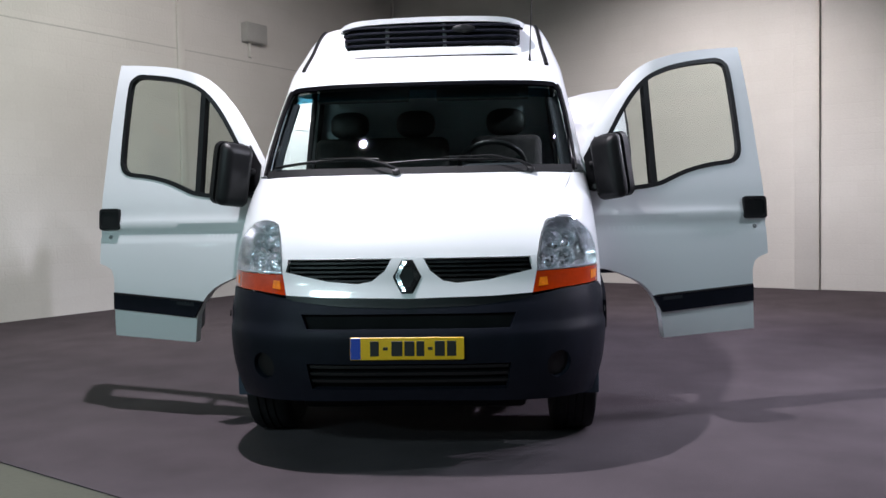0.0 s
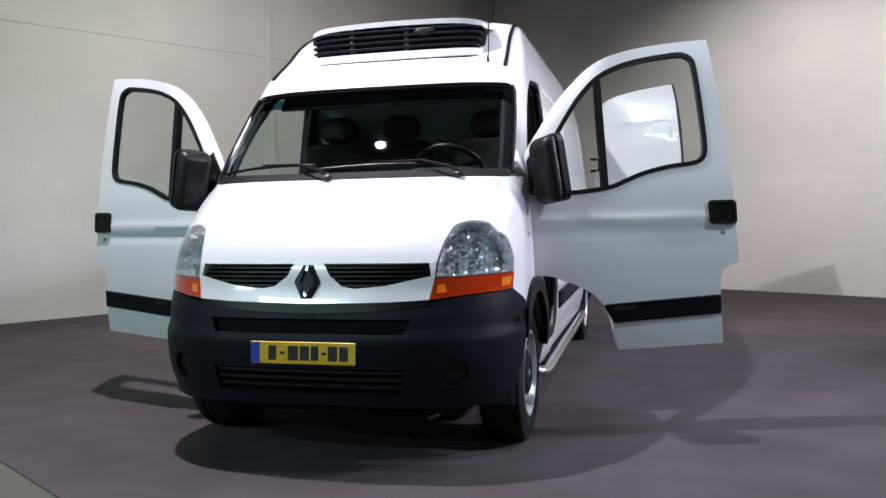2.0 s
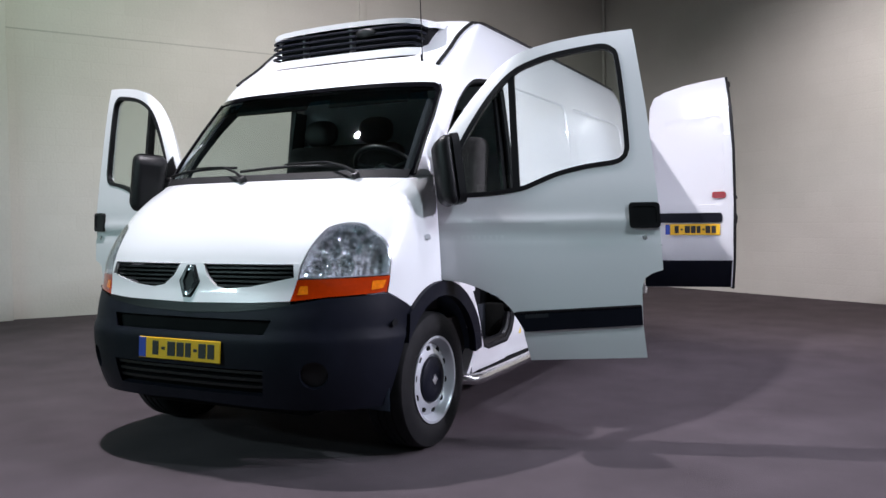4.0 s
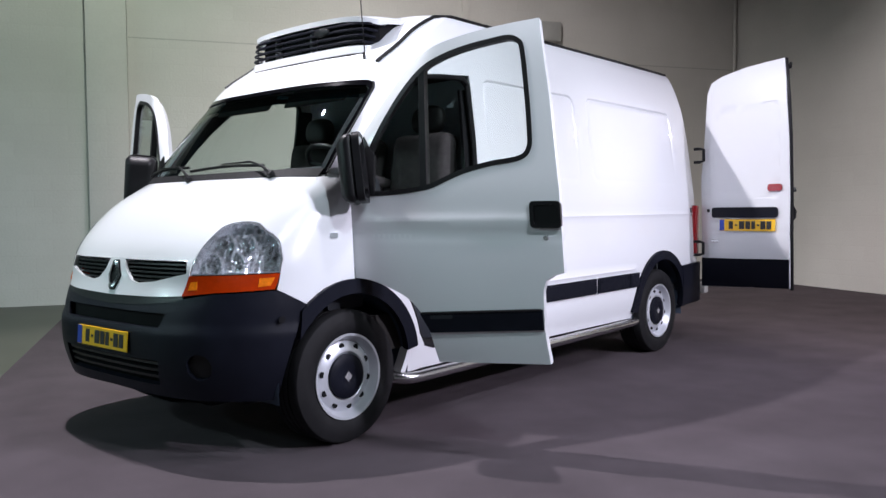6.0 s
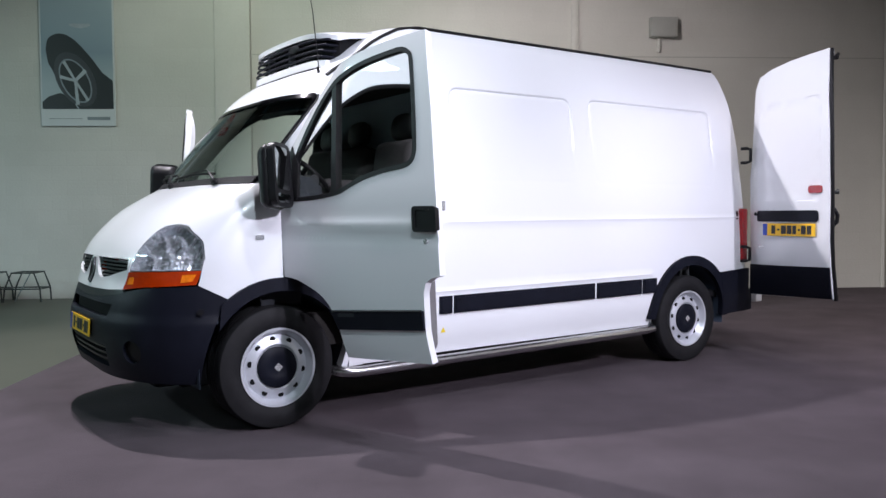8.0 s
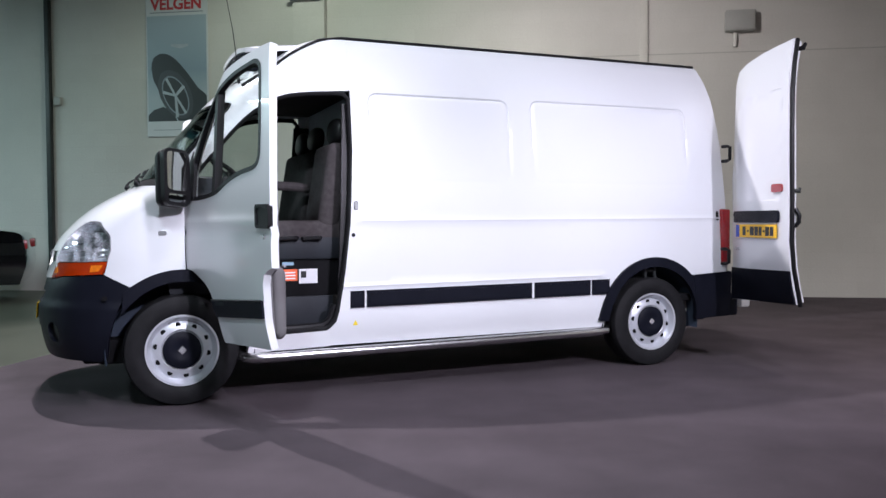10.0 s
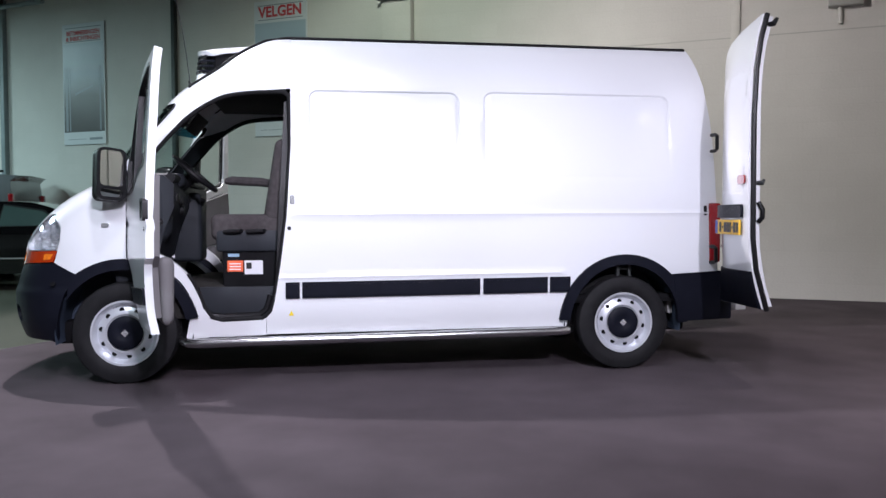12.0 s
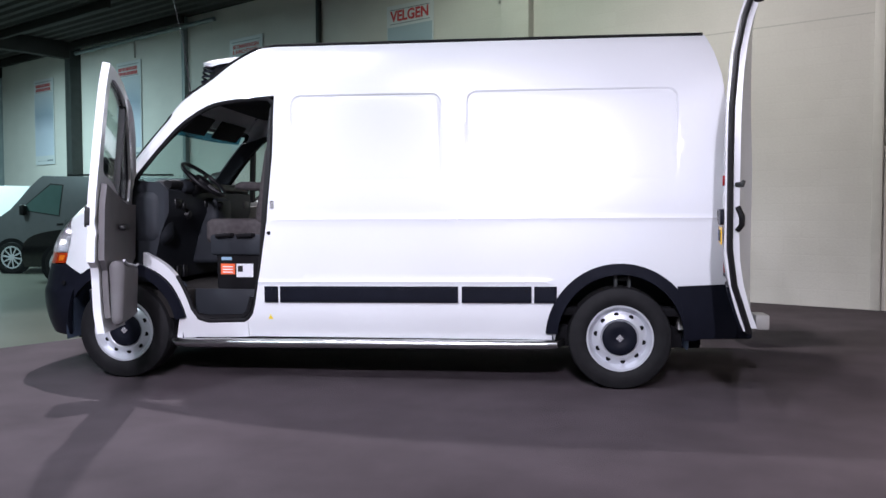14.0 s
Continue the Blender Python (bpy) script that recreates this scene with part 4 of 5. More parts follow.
# ---- rear doors ----
def rear_door(s):
    """Flat outline in the open door's own plane: a from the hinge outwards, then swung forwards."""
    f0 = plane_fn((0.985, 5.185, 0), (0.988, -0.155, 0), (0, 0, 1))

    def f(a, z, o=0.0):
        t = min(max((z - 0.52) / 0.55, 0.0), 1.0) if z < 1.3 else 1 - min((z - 1.3) / 1.17, 1.0) ** 2
        k = min(max(a, 0.0) / 0.48, 1.0)
        return f0(a, z, o) + Vector((0.0, -0.12 * t * (2 - t) * k * (2 - k) - 0.02 * max(a, 0.0), 0))

    def add(name, bm, material, parent, label=""):
        return part(name, mirrored(bm, s), material, parent, label)

    edge = [(0.0, 0.51), (0.835, 0.54), (0.86, 0.8), (0.865, 1.3), (0.85, 1.8), (0.80, 2.3), (0.765, 2.475), (0.60, 2.46), (0.40, 2.435), (0.20, 2.39), (0.09, 2.345), (0.045, 2.25), (0.02, 1.9), (-0.02, 1.5), (-0.01, 1.0)]
    press = [(0.10, 1.30), (0.78, 1.30), (0.77, 2.12), (0.3, 2.11), (0.14, 2.07), (0.09, 1.95)]
    ins = shrink(press, 0.012)
    door = add("rear_door", panel(edge, f, 0.03, 0.05, (), [press + press[:1], ins + ins[:1]], lambda a, z: -0.006 if inside((a, z), ins) else 0.0), WHITE, van, "white rear cargo door swung open")
    add("rear_door_guard", panel([(0.0, 0.515), (0.83, 0.54), (0.855, 0.79), (0.0, 0.772)], lambda a, z, o: f(a, z, o + 0.015), 0.02, 0.08), PLASTIC, door)
    add("door_inner", panel(shrink(edge, 0.022), lambda a, z, o: f(a, z, o - 0.034), 0.045, 0.08), WHITE, door)
    add("door_seal", tube([f(a, z, -0.028) for a, z in [(0.835, 0.53), (0.86, 0.8), (0.866, 1.0), (0.866, 1.3), (0.86, 1.55), (0.852, 1.8), (0.828, 2.1), (0.80, 2.3), (0.765, 2.47)]], 0.018, 8), BLACK, door)
    add("top_catch", tube([f(0.752, 2.40, -0.06), f(0.775, 2.405, -0.09), f(0.775, 2.44, -0.10)], [0.016, 0.02, 0.012], 8), BLACK, door)
    add("side_catch", tube([f(0.84, 1.365, -0.06), f(0.862, 1.365, -0.09), f(0.855, 1.385, -0.10)], [0.014, 0.018, 0.01], 8), IRON, door)
    add("plate_lamp_bar", panel(rounded(0.135, 0.765, 1.138, 1.228, 0.025), lambda a, z, o: f(a, z, o + 0.035 - 0.02 * a), 0.05, 0.04), PLASTIC, door)
    if s > 0:
        number_plate(door, Matrix.Translation(f(0.49, 1.074, 0.010)) @ pose(0, 0, 0, 0, 0, -10))
    add("stop_lamp", panel(rounded(0.675, 0.80, 1.36, 1.42, 0.02), lambda a, z, o: f(a, z, o + 0.012), 0.02, 0.03), RED, door)
    add("lock_knob", lathe([(0.0, 0.012), (0.014, 0.01), (0.016, 0)], 14, Matrix.Translation(f(0.075, 1.2, 0)) @ pose(0, 0, 0, 90, 0, 0)), BLACK, door)
    add("model_script", box(0, 0.22, -0.003, 0.0, -0.010, 0.010, 0.001, 1, Matrix.Translation(f(0.12, 0.93, 0.008)) @ pose(0, 0, 0, -6, 0, -17.0)), ALU, door)
    for z in (1.70, 0.86):
        add("hinge", tube([(0.93, 5.11, z - 0.06), (0.98, 5.115, z - 0.06), (1.02, 5.11, z - 0.05), (1.02, 5.11, z + 0.05), (0.98, 5.115, z + 0.06), (0.93, 5.11, z + 0.06)], 0.014, 8), BLACK, door)
    add("latch", tube([f(0.84, 1.11, -0.07), f(0.858, 1.14, -0.092), f(0.862, 1.19, -0.092), f(0.845, 1.24, -0.07)], 0.016, 8), BLACK, door)
    return door


for s in (1, -1):
    rear_door(s)
    part("tail_lamp", mirrored(box(0.89, 0.952, 5.10, 5.185, 0.80, 1.25, 0.015), s), RED, van, "tall red tail lamp")
    part("rear_post", mirrored(panel([(y, z) for y, z in [(0.0, 0.42), (0.10, 0.42), (0.10, 2.2), (0.0, 2.3)]], lambda a, z, o: Vector((form(max(z, 0.5))[2] - 0.02 - a, back(z) - 0.012 + o, z)), 0.02, 0.08), s), WHITE, van)
    part("filler_slot", mirrored(panel(rounded(5.06, 5.085, 1.155, 1.23, 0.01), lambda y, z, o: side_fn(1)(y, z, o + 0.004), 0.01, 0.02), s), BLACK, van)

# ---- the cab's inside ----
dash = part("dashboard", panel([(0.78, 0.70), (0.70, 1.30), (0.72, 1.385), (0.92, 1.45), (1.10, 1.44), (1.17, 1.38), (1.17, 1.22), (1.10, 1.05), (1.02, 0.70)], plane_fn((0.84, 0, 0), (0, 1, 0), (0, 0, 1)), 1.68, 0.06), DASH, van, "dark grey dashboard")
part("binnacle", box(0.22, 0.62, 0.92, 1.2, 1.36, 1.47, 0.05, 3), DASH, dash)
part("centre_console", box(-0.16, 0.16, 1.0, 1.26, 0.8, 1.34, 0.04, 3), DASH, dash)
bm = lathe([(0.195 + 0.016 * math.cos(a), 0.016 * math.sin(a)) for a in np.linspace(0, 2 * math.pi, 13)], 40)
for a in (200, 340, 90):
    tube([(0, 0, -0.02), (0.195 * math.cos(radians(a)), 0.195 * math.sin(radians(a)), 0)], 0.018, 8, None, bm)
lathe([(0, 0.01), (0.06, 0.005), (0.075, -0.02), (0.06, -0.05), (0, -0.06)], 24, None, bm)
bm.transform(Matrix.Translation((0.40, 1.25, 1.475)) @ pose(0, 0, 0, -40, 0, 0))
part("steering_wheel", bm, BLACK, van, "black steering wheel")
part("steering_column", tube([(0.40, 1.24, 1.46), (0.40, 0.98, 1.25)], 0.05, 12), BLACK, van)


def seat(x, w, double=False):
    base = part("seat", box(x - w, x + w, 1.40, 1.96, 0.98, 1.17, 0.05, 4), FABRIC, van, "dark fabric seat with a black headrest")
    bm = box(-w, w, -0.08, 0.08, 0, 0.62, 0.06, 4)
    bm.transform(Matrix.Translation((x, 1.845, 1.10)) @ pose(0, 0, 0, -9, 0, 0))
    part("backrest", bm, FABRIC, base)
    for q in ((-w / 2, w / 2) if double else (0,)):
        bm = bmesh.new()
        bmesh.ops.create_uvsphere(bm, u_segments=24, v_segments=14, radius=1.0)
        for v in bm.verts:
            c = [math.copysign(abs(q) ** 0.75, q) for q in v.co]
            v.co = Vector((c[0] * 0.135, c[1] * 0.055, c[2] * 0.095))
        bm.transform(Matrix.Translation((x + q, 1.965, 1.81)) @ pose(0, 0, 0, -8, 0, 0))
        part("headrest", bm, LEATHER, base)
        part("headrest_stem", tube([(x + q, 1.98, 1.66), (x + q, 1.975, 1.75)], 0.012, 8), CHROME, base)
    part("pedestal", box(x - w + 0.02, x + w - 0.02, 1.48, 2.02, 0.62, 0.985, 0.02), DARK, base)
    return base


driver = seat(0.50, 0.24)
bench = seat(-0.35, 0.46, True)
part("seat_armrest", tube([(0.24, 1.86, 1.40), (0.24, 1.72, 1.42), (0.24, 1.50, 1.43), (0.24, 1.45, 1.425)], [0.03, 0.035, 0.035, 0.02], 10), FABRIC, driver)
for y in (1.50, 1.66):
    part("seat_lever", tube([(0.735, y, 1.045), (0.765, y, 1.045), (0.77, y + 0.11, 1.05), (0.745, y + 0.12, 1.05)], 0.016, 8), BLACK, driver)
    part("seat_skirt", box(0.70, 0.745, 1.44, 1.95, 0.90, 1.06, 0.02), DASH, driver) if y < 1.6 else None
ORANGE = mat("orange_sticker", (0.80, 0.13, 0.04), 0.5, vary=0.04)
PAPER = mat("white_print", (0.75, 0.76, 0.78), 0.55, vary=0.03)
part("warning_sticker", box(0.718, 0.722, 1.515, 1.625, 0.755, 0.835, 0.001, 1), ORANGE, driver, "orange warning sticker on the seat box")
part("print_sticker", box(0.718, 0.722, 1.635, 1.765, 0.735, 0.835, 0.001, 1), PAPER, driver)
for k in range(3):
    part("print_bar", box(0.721, 0.7245, 1.53, 1.61, 0.768 + 0.02 * k, 0.776 + 0.02 * k), PAPER, driver)
part("print_bar", box(0.721, 0.7245, 1.648, 1.685, 0.775, 0.82), INK, driver)
part("blue_sticker", box(0.718, 0.722, 1.52, 1.60, 0.862, 0.885, 0.001, 1), mat("blue_sticker", (0.25, 0.38, 0.5), 0.5), driver)

# entrance step, pedals, linings
for s in (1, -1):
    step = part("entrance_step", mirrored(box(0.70, 0.865, 1.34, 1.86, 0.40, 0.44, 0.01), s), BLACK, van, "black plastic entrance step")
    part("step_riser", mirrored(box(0.725, 0.745, 1.31, 1.88, 0.42, 0.648, 0.008), s), DASH, step)
    for y0, y1 in ((0.75, 1.325), (1.865, 2.06)):
        part("floor_end", mirrored(box(0.725, 0.88, y0, y1, 0.44, 0.650, 0.012, 2), s), FLOORMAT, van)
    part("step_edge", mirrored(tube([side_fn(1)(y, z, -0.035) for y, z in [(1.335, 0.62), (1.37, 0.50), (1.42, 0.46), (1.5, 0.45), (1.75, 0.458), (1.80, 0.50), (1.83, 0.60)]], 0.022, 8), s), BLACK, step)
    part("door_frame_seal", mirrored(tube([side_fn(1)(y, z, -0.02) for y, z in OPENING], 0.02, 8), s), RUBBER, van)
    part("post_lining", mirrored(panel([(1.93, 1.98), (2.06, 1.98), (2.06, 0.62), (1.86, 0.62)], lambda y, z, o: side_fn(1)(y, z, o - 0.05), 0.02, 0.08), s), BLACK, van)
    part("pillar_lining", mirrored(panel([(at_x(0.80, 1.45), 1.45), (at_x(0.79, 1.6), 1.6), (at_x(0.76, 1.88), 1.88), (at_y(1.38, 1.93), 1.93), (at_y(1.2, 1.77), 1.77), (at_y(1.0, 1.55), 1.55), (at_y(0.93, 1.45), 1.45)], lambda a, z, o: hull(a, z, o - 0.045), 0.015, 0.06), s), DASH, van)
    part("striker", mirrored(box(-0.01, 0.012, -0.015, 0.015, -0.03, 0.03, 0.005, 1, Matrix.Translation(side_fn(1)(1.985, 1.27, 0.0))), s), CHROME, van)
    part("door_stop", mirrored(lathe([(0, 0.01), (0.012, 0.008), (0.014, 0)], 12, Matrix.Translation(side_fn(1)(1.963, 1.07, 0.0)) @ pose(0, 0, 0, 0, 90, 0)), s), BLACK, van)
    part("sun_visor", mirrored(box(0.08, 0.62, -0.01, 0.01, -0.09, 0.08, 0.008, 2, Matrix.Translation((0, 1.17, 1.92)) @ pose(0, 0, 0, -38, 0, 0)), s), HEADLINER, van)
    part("screen_post", mirrored(tube([hull(at_x(x, z), z, 0.004) for x, z in SCREEN_SIDE[:5]], 0.006, 8), s), RUBBER, van)
for x in (0.30, 0.42, 0.54):
    part("pedal", box(x - 0.035, x + 0.035, 1.03, 1.05, 0.70, 0.80, 0.008), BLACK, van)
part("gear_lever", tube([(0.1, 1.2, 1.15), (0.12, 1.27, 1.30)], [0.012, 0.028], 10), BLACK, van)
part("dash_side", box(0.60, 0.86, 0.80, 1.14, 0.96, 1.415, 0.11, 6), DASH, dash)
part("side_vent", lathe([(0.0, 0.02), (0.035, 0.018), (0.046, 0.012), (0.05, 0.0)], 20, Matrix.Translation((0.74, 1.135, 1.32)) @ pose(0, 0, 0, -90, 0, 0)), BLACK, dash)
for x, z in ((0.60, 1.27), (0.52, 1.20)):
    part("knob", lathe([(0.0, 0.03), (0.028, 0.026), (0.036, 0.010), (0.04, 0.0)], 18, Matrix.Translation((x, 1.165, z)) @ pose(0, 0, 0, -90, 0, 0)), BLACK, dash)
part("dash_cap", tube([(x, 1.14 + 0.02 * math.cos(1.9 * x), 1.425) for x in np.linspace(-0.8, 0.8, 15)], 0.035, 10), BLACK, dash)
for x in (-0.72, -0.1, 0.14, 0.68):
    part("air_vent", box(x - 0.06, x + 0.06, 1.155, 1.18, 1.255, 1.32, 0.01), BLACK, dash)
part("tint_band", panel([(-0.77, 1.855), (0.77, 1.855), (0.745, 1.912), (0.45, 1.914), (0, 1.916), (-0.45, 1.914), (-0.745, 1.912)], lambda x, z, o: front_fn(x, z, o - 0.014), 0.002, 0.06), clear("tint_band", (0.25, 0.5, 0.6)), screen, "blue sun band across the glass").visible_shadow = False

# cowl and wipers
part("cowl", panel([(-0.83, 1.398), (0.83, 1.398), (0.83, 1.44), (0.4, 1.436), (0, 1.434), (-0.4, 1.436), (-0.83, 1.44)], lambda x, z, o: front_fn(x, z, o + 0.003), 0.03, 0.05), RUBBER, van, "black plastic cowl under the windscreen")
for xa, za, xb, zb, xp, zp, xk, zk in ((-0.77, 1.445, -0.20, 1.472, -0.10, 1.395, -0.29, 1.470), (-0.157, 1.447, 0.50, 1.455, 0.60, 1.398, 0.40, 1.472)):
    wiper = part("wiper", tube([front_fn(xa + (xb - xa) * k / 8, za + (zb - za) * k / 8 + 0.012 * math.sin(3.14 * k / 8), 0.016) for k in range(9)], 0.008, 6), BLACK, van, "black wiper resting on the windscreen")
    part("wiper_arm", tube([front_fn(xp, zp, 0.035), front_fn(xp + (xk - xp) * 0.3, zp + (zk - zp) * 0.35, 0.045), front_fn(xk, zk, 0.03), front_fn(xa + (xb - xa) * 0.45, za + (zb - za) * 0.45 + 0.02, 0.026)], [0.011, 0.008, 0.006, 0.004], 8), BLACK, wiper)
    part("wiper_cap", lathe([(0, 0.03), (0.018, 0.026), (0.022, 0.0)], 14, Matrix.Translation(front_fn(xp, zp, 0.012)) @ pose(0, 0, 0, 45, 0, 0)), BLACK, wiper)

# aerial
aerial = part("aerial", tube([(0.636, 1.268, 2.07), (0.65, 1.22, 2.45), (0.668, 1.14, 2.86)], [0.004, 0.003, 0.002], 6), BLACK, van, "thin black whip aerial")
part("aerial_base", lathe([(0.020, -0.01), (0.018, 0.010), (0.009, 0.028), (0.006, 0.075), (0.0, 0.08)], 14, Matrix.Translation((0.636, 1.27, 2.056)) @ pose(0, 0, 0, 14, 0, 0)), BLACK, aerial)


# roof cooling unit
def unit_fn(x, z, off=0.0):
    u = abs(x) / 0.55
    return Vector((x + 0.04, 1.262 + 0.018 * u * u + 0.05 * min(u, 1.05) ** 10 + (z - 2.15) * (0.12 + 0.12 * min(u, 1.05) ** 8) - off, z))


lip = [(-0.545, 2.146), (-0.25, 2.142), (0.25, 2.142), (0.545, 2.146), (0.548, 2.190), (0.0, 2.192), (-0.548, 2.190)]
unit = part("cooling_unit", panel(lip, unit_fn, 0.03, 0.025), WHITE, van, "white roof cooling unit with a black grille")


def unit_shell(z_top, z_low, wide, proud, back_y):
    """A lid with turned-down edges, from the unit's front back into the roof."""
    bm = bmesh.new()
    rows = []
    for k in range(9):
        t = k / 8
        row = []
        for q in range(17):
            x = math.sin(1.5708 * (q / 8 - 1))
            y0 = unit_fn(x * wide, z_top, proud).y + 0.012 * abs(x) ** 10
            row.append(bm.verts.new((0.04 + x * (wide - 0.03 * t), y0 + (back_y - y0) * t, z_top + 0.05 * math.sin(1.57 * t) - 0.014 * x * x - 0.016 * abs(x) ** 10 - (0.008 if k == 0 else 0.0))))
        rows.append(row)
    rim = [v for v in rows[0]]
    edge = [r[0] for r in reversed(rows)] + rim[1:] + [r[-1] for r in rows[1:]]
    low = [bm.verts.new((v.co.x, v.co.y + 0.004, z_low + v.co.z - z_top)) for v in edge]
    for a, b in zip(rows, rows[1:]):
        for k in range(len(a) - 1):
            bm.faces.new((a[k], a[k + 1], b[k + 1], b[k]))
    for k in range(len(edge) - 1):
        bm.faces.new((edge[k], edge[k + 1], low[k + 1], low[k]))
    bmesh.ops.recalc_face_normals(bm, faces=bm.faces)
    return bm


part("unit_cover", unit_shell(2.384, 2.354, 0.572, 0.018, 1.95), WHITE, unit)
part("unit_core", unit_shell(2.356, 2.12, 0.545, -0.05, 1.95), DARK, unit)
for z in (2.216, 2.252, 2.288, 2.322):
    w = 0.512 + (z - 2.2) * 0.22
    end = unit_fn(w, z, -0.01)
    run = [Vector((2 * 0.04 - end.x, end.y + 0.12, z))] + [unit_fn(x, z, 0.0) for x in w * np.sin(np.linspace(-1.57, 1.57, 17))] + [Vector((end.x, end.y + 0.12, z))]
    part("unit_slat", tube(run, 0.0085, 8), PLASTIC, unit, "dark grey horizontal grille bar")
for x in (-0.27, 0.08):
    part("unit_rib", box(x + 0.035, x + 0.055, unit_fn(x, 2.27).y + 0.02, unit_fn(x, 2.27).y + 0.07, 2.20, 2.345, 0.003, 1), GREYRIM, unit)
bm = lathe([(0, 0.010), (0.045, 0.010), (0.058, 0.006), (0.062, -0.004)], 24)
bm.transform(Matrix.Translation(unit_fn(0.205, 2.300, 0.004)) @ pose(0, 0, 0, 90, 0, 0) @ Matrix.Diagonal((1.15, 0.42, 1, 1)))
part("unit_badge", bm, BLACK, unit)
part("unit_gasket", tube([unit_fn(x, 2.136, 0.0) for x in np.linspace(-0.53, 0.53, 15)], 0.007, 6), RUBBER, unit)
YELLOW_TAG = mat("yellow_sticker", (0.8, 0.6, 0.03), 0.5)
part("warning_triangle", panel([(1.955, 0.455), (1.99, 0.455), (1.9725, 0.49)], lambda y, z, o: side_fn(1)(y, z, o + 0.0), 0.002, 0.03), YELLOW_TAG, van)
for s in (1, -1):
    for y in (3.1, 3.62, 3.85):
        part("step_gap", mirrored(box(0.905, 0.935, y, y + 0.08, 0.309, 0.325, 0.003, 1), s), BLACK, van)
    part("parking_sensor", mirrored(panel(circle(at_y(0.40, 0.70), 0.70, 0.016), lambda a, z, o: hull(a, z, o + 0.022), 0.006, 0.02), s), DARK, bumper)

# ---- on the poster wall ----
PIPE = mat("white_painted_pipe", (0.62, 0.60, 0.56), 0.55, vary=0.05)
JOINT = mat("wall_joint", (0.47, 0.46, 0.43), 0.8)


def at_wall(name, bm, material, label, category="", kind="structure"):
    ob = part(name, bm, material, None, label)
    ob.matrix_world = ROOM
    return tagged(ob, label, category, kind=kind)


at_wall("pilaster", box(0.002, 0.16, -10.52, -10.0, 0.0, HZ, 0.01), WALL, "painted pilaster on the poster wall")
at_wall("pilaster", box(7.33, 7.66, -0.09, -0.002, 0.0, HZ, 0.008), WALL, "painted pilaster on the end wall")
at_wall("trim", box(0.0, 0.006, -9.99, -0.01, 3.64, 3.655), JOINT, "thin horizontal joint line in the painted wall")
at_wall("pipe", box(0.0, 0.045, -5.12, -5.0, 0.0, HZ, 0.012), PIPE, "white painted pipe casing up the wall")
at_wall("pipe", tube([(0.035, -0.06, 0.0), (0.035, -0.06, HZ)], 0.03, 10), PIPE, "pipe in the corner of the hall")
at_wall("pipe", tube([(0.03, -3.74, 3.72), (0.03, -3.74, 3.95)], 0.03, 8), PIPE, "short cable pipe under the junction box")
jb = thing("junction_box", "grey steel junction box high on the wall", "junction box", ROOM @ pose(0, -3.68, 3.94))
part("body", box(0.0, 0.14, -0.21, 0.21, 0.0, 0.30, 0.01), GREYBOX, jb)
part("lid", box(0.14, 0.152, -0.20, 0.20, 0.012, 0.288, 0.006), GREYBOX, jb)
at_wall("column", box(0.002, 0.09, -14.89, -14.81, 0.0, HZ, 0.005), IRON, "slim dark steel wall post")
at_wall("column", box(0.002, 0.11, -19.27, -19.16, 0.0, HZ, 0.005), GREYIRON, "grey steel wall post")
at_wall("column", box(0.002, 0.30, -24.15, -23.87, 0.0, HZ, 0.01), IRON, "dark steel column by the wall")
at_wall("column", box(0.002, 0.14, -28.55, -28.4, 0.0, HZ, 0.01), GREYIRON, "grey steel wall post further down the hall")
bracket = thing("wall_bracket", "grey steel bracket fixed high on the pilaster", "bracket", ROOM @ pose(0.162, -10.30, 4.66))
part("plate", box(0.0, 0.03, -0.26, 0.26, 0.0, 0.34, 0.005), GREYIRON, bracket)
part("shelf", box(0.03, 0.26, -0.26, 0.26, 0.0, 0.05, 0.006), IRON, bracket)
for y in (-0.2, 0.2):
    part("gusset", panel([(0.03, 0.05), (0.24, 0.05), (0.03, 0.30)], plane_fn((0, y, 0), (1, 0, 0), (0, 0, 1)), 0.012, 0.1), GREYIRON, bracket)
sw = thing("switch_box", "small grey switch box on the wall", "switch", ROOM @ pose(0.002, -14.70, 3.20))
part("body", box(0.0, 0.06, -0.06, 0.06, -0.07, 0.07, 0.01), GREYBOX, sw)


def poster_paint(name, top, bottom, split, dark):
    """Printed sheet: one colour fading into another down its height, with a darker lower part."""
    m = bpy.data.materials.new(name)
    m.use_nodes = True
    nt = m.node_tree
    b = nt.nodes["Principled BSDF"]
    b.inputs["Roughness"].default_value = 0.35
    tc, sep, ramp, nz, ad = (nt.nodes.new("ShaderNode" + k) for k in ("TexCoord", "SeparateXYZ", "ValToRGB", "TexNoise", "Math"))
    nz.inputs["Scale"].default_value = 2.2
    ad.operation = "MULTIPLY_ADD"
    ad.inputs[1].default_value = 0.12
    nt.links.new(tc.outputs["Generated"], sep.inputs[0])
    nt.links.new(tc.outputs["Generated"], nz.inputs["Vector"])
    nt.links.new(nz.outputs["Fac"], ad.inputs[0])
    nt.links.new(sep.outputs["Z"], ad.inputs[2])
    nt.links.new(ad.outputs[0], ramp.inputs["Fac"])
    e = ramp.color_ramp.elements
    e[0].position, e[0].color = max(split - 0.25, 0.0), (*dark, 1)
    e[1].position, e[1].color = split, (*bottom, 1)
    x = ramp.color_ramp.elements.new(1.0)
    x.color = (*top, 1)
    nt.links.new(ramp.outputs["Color"], b.inputs["Base Color"])
    return m


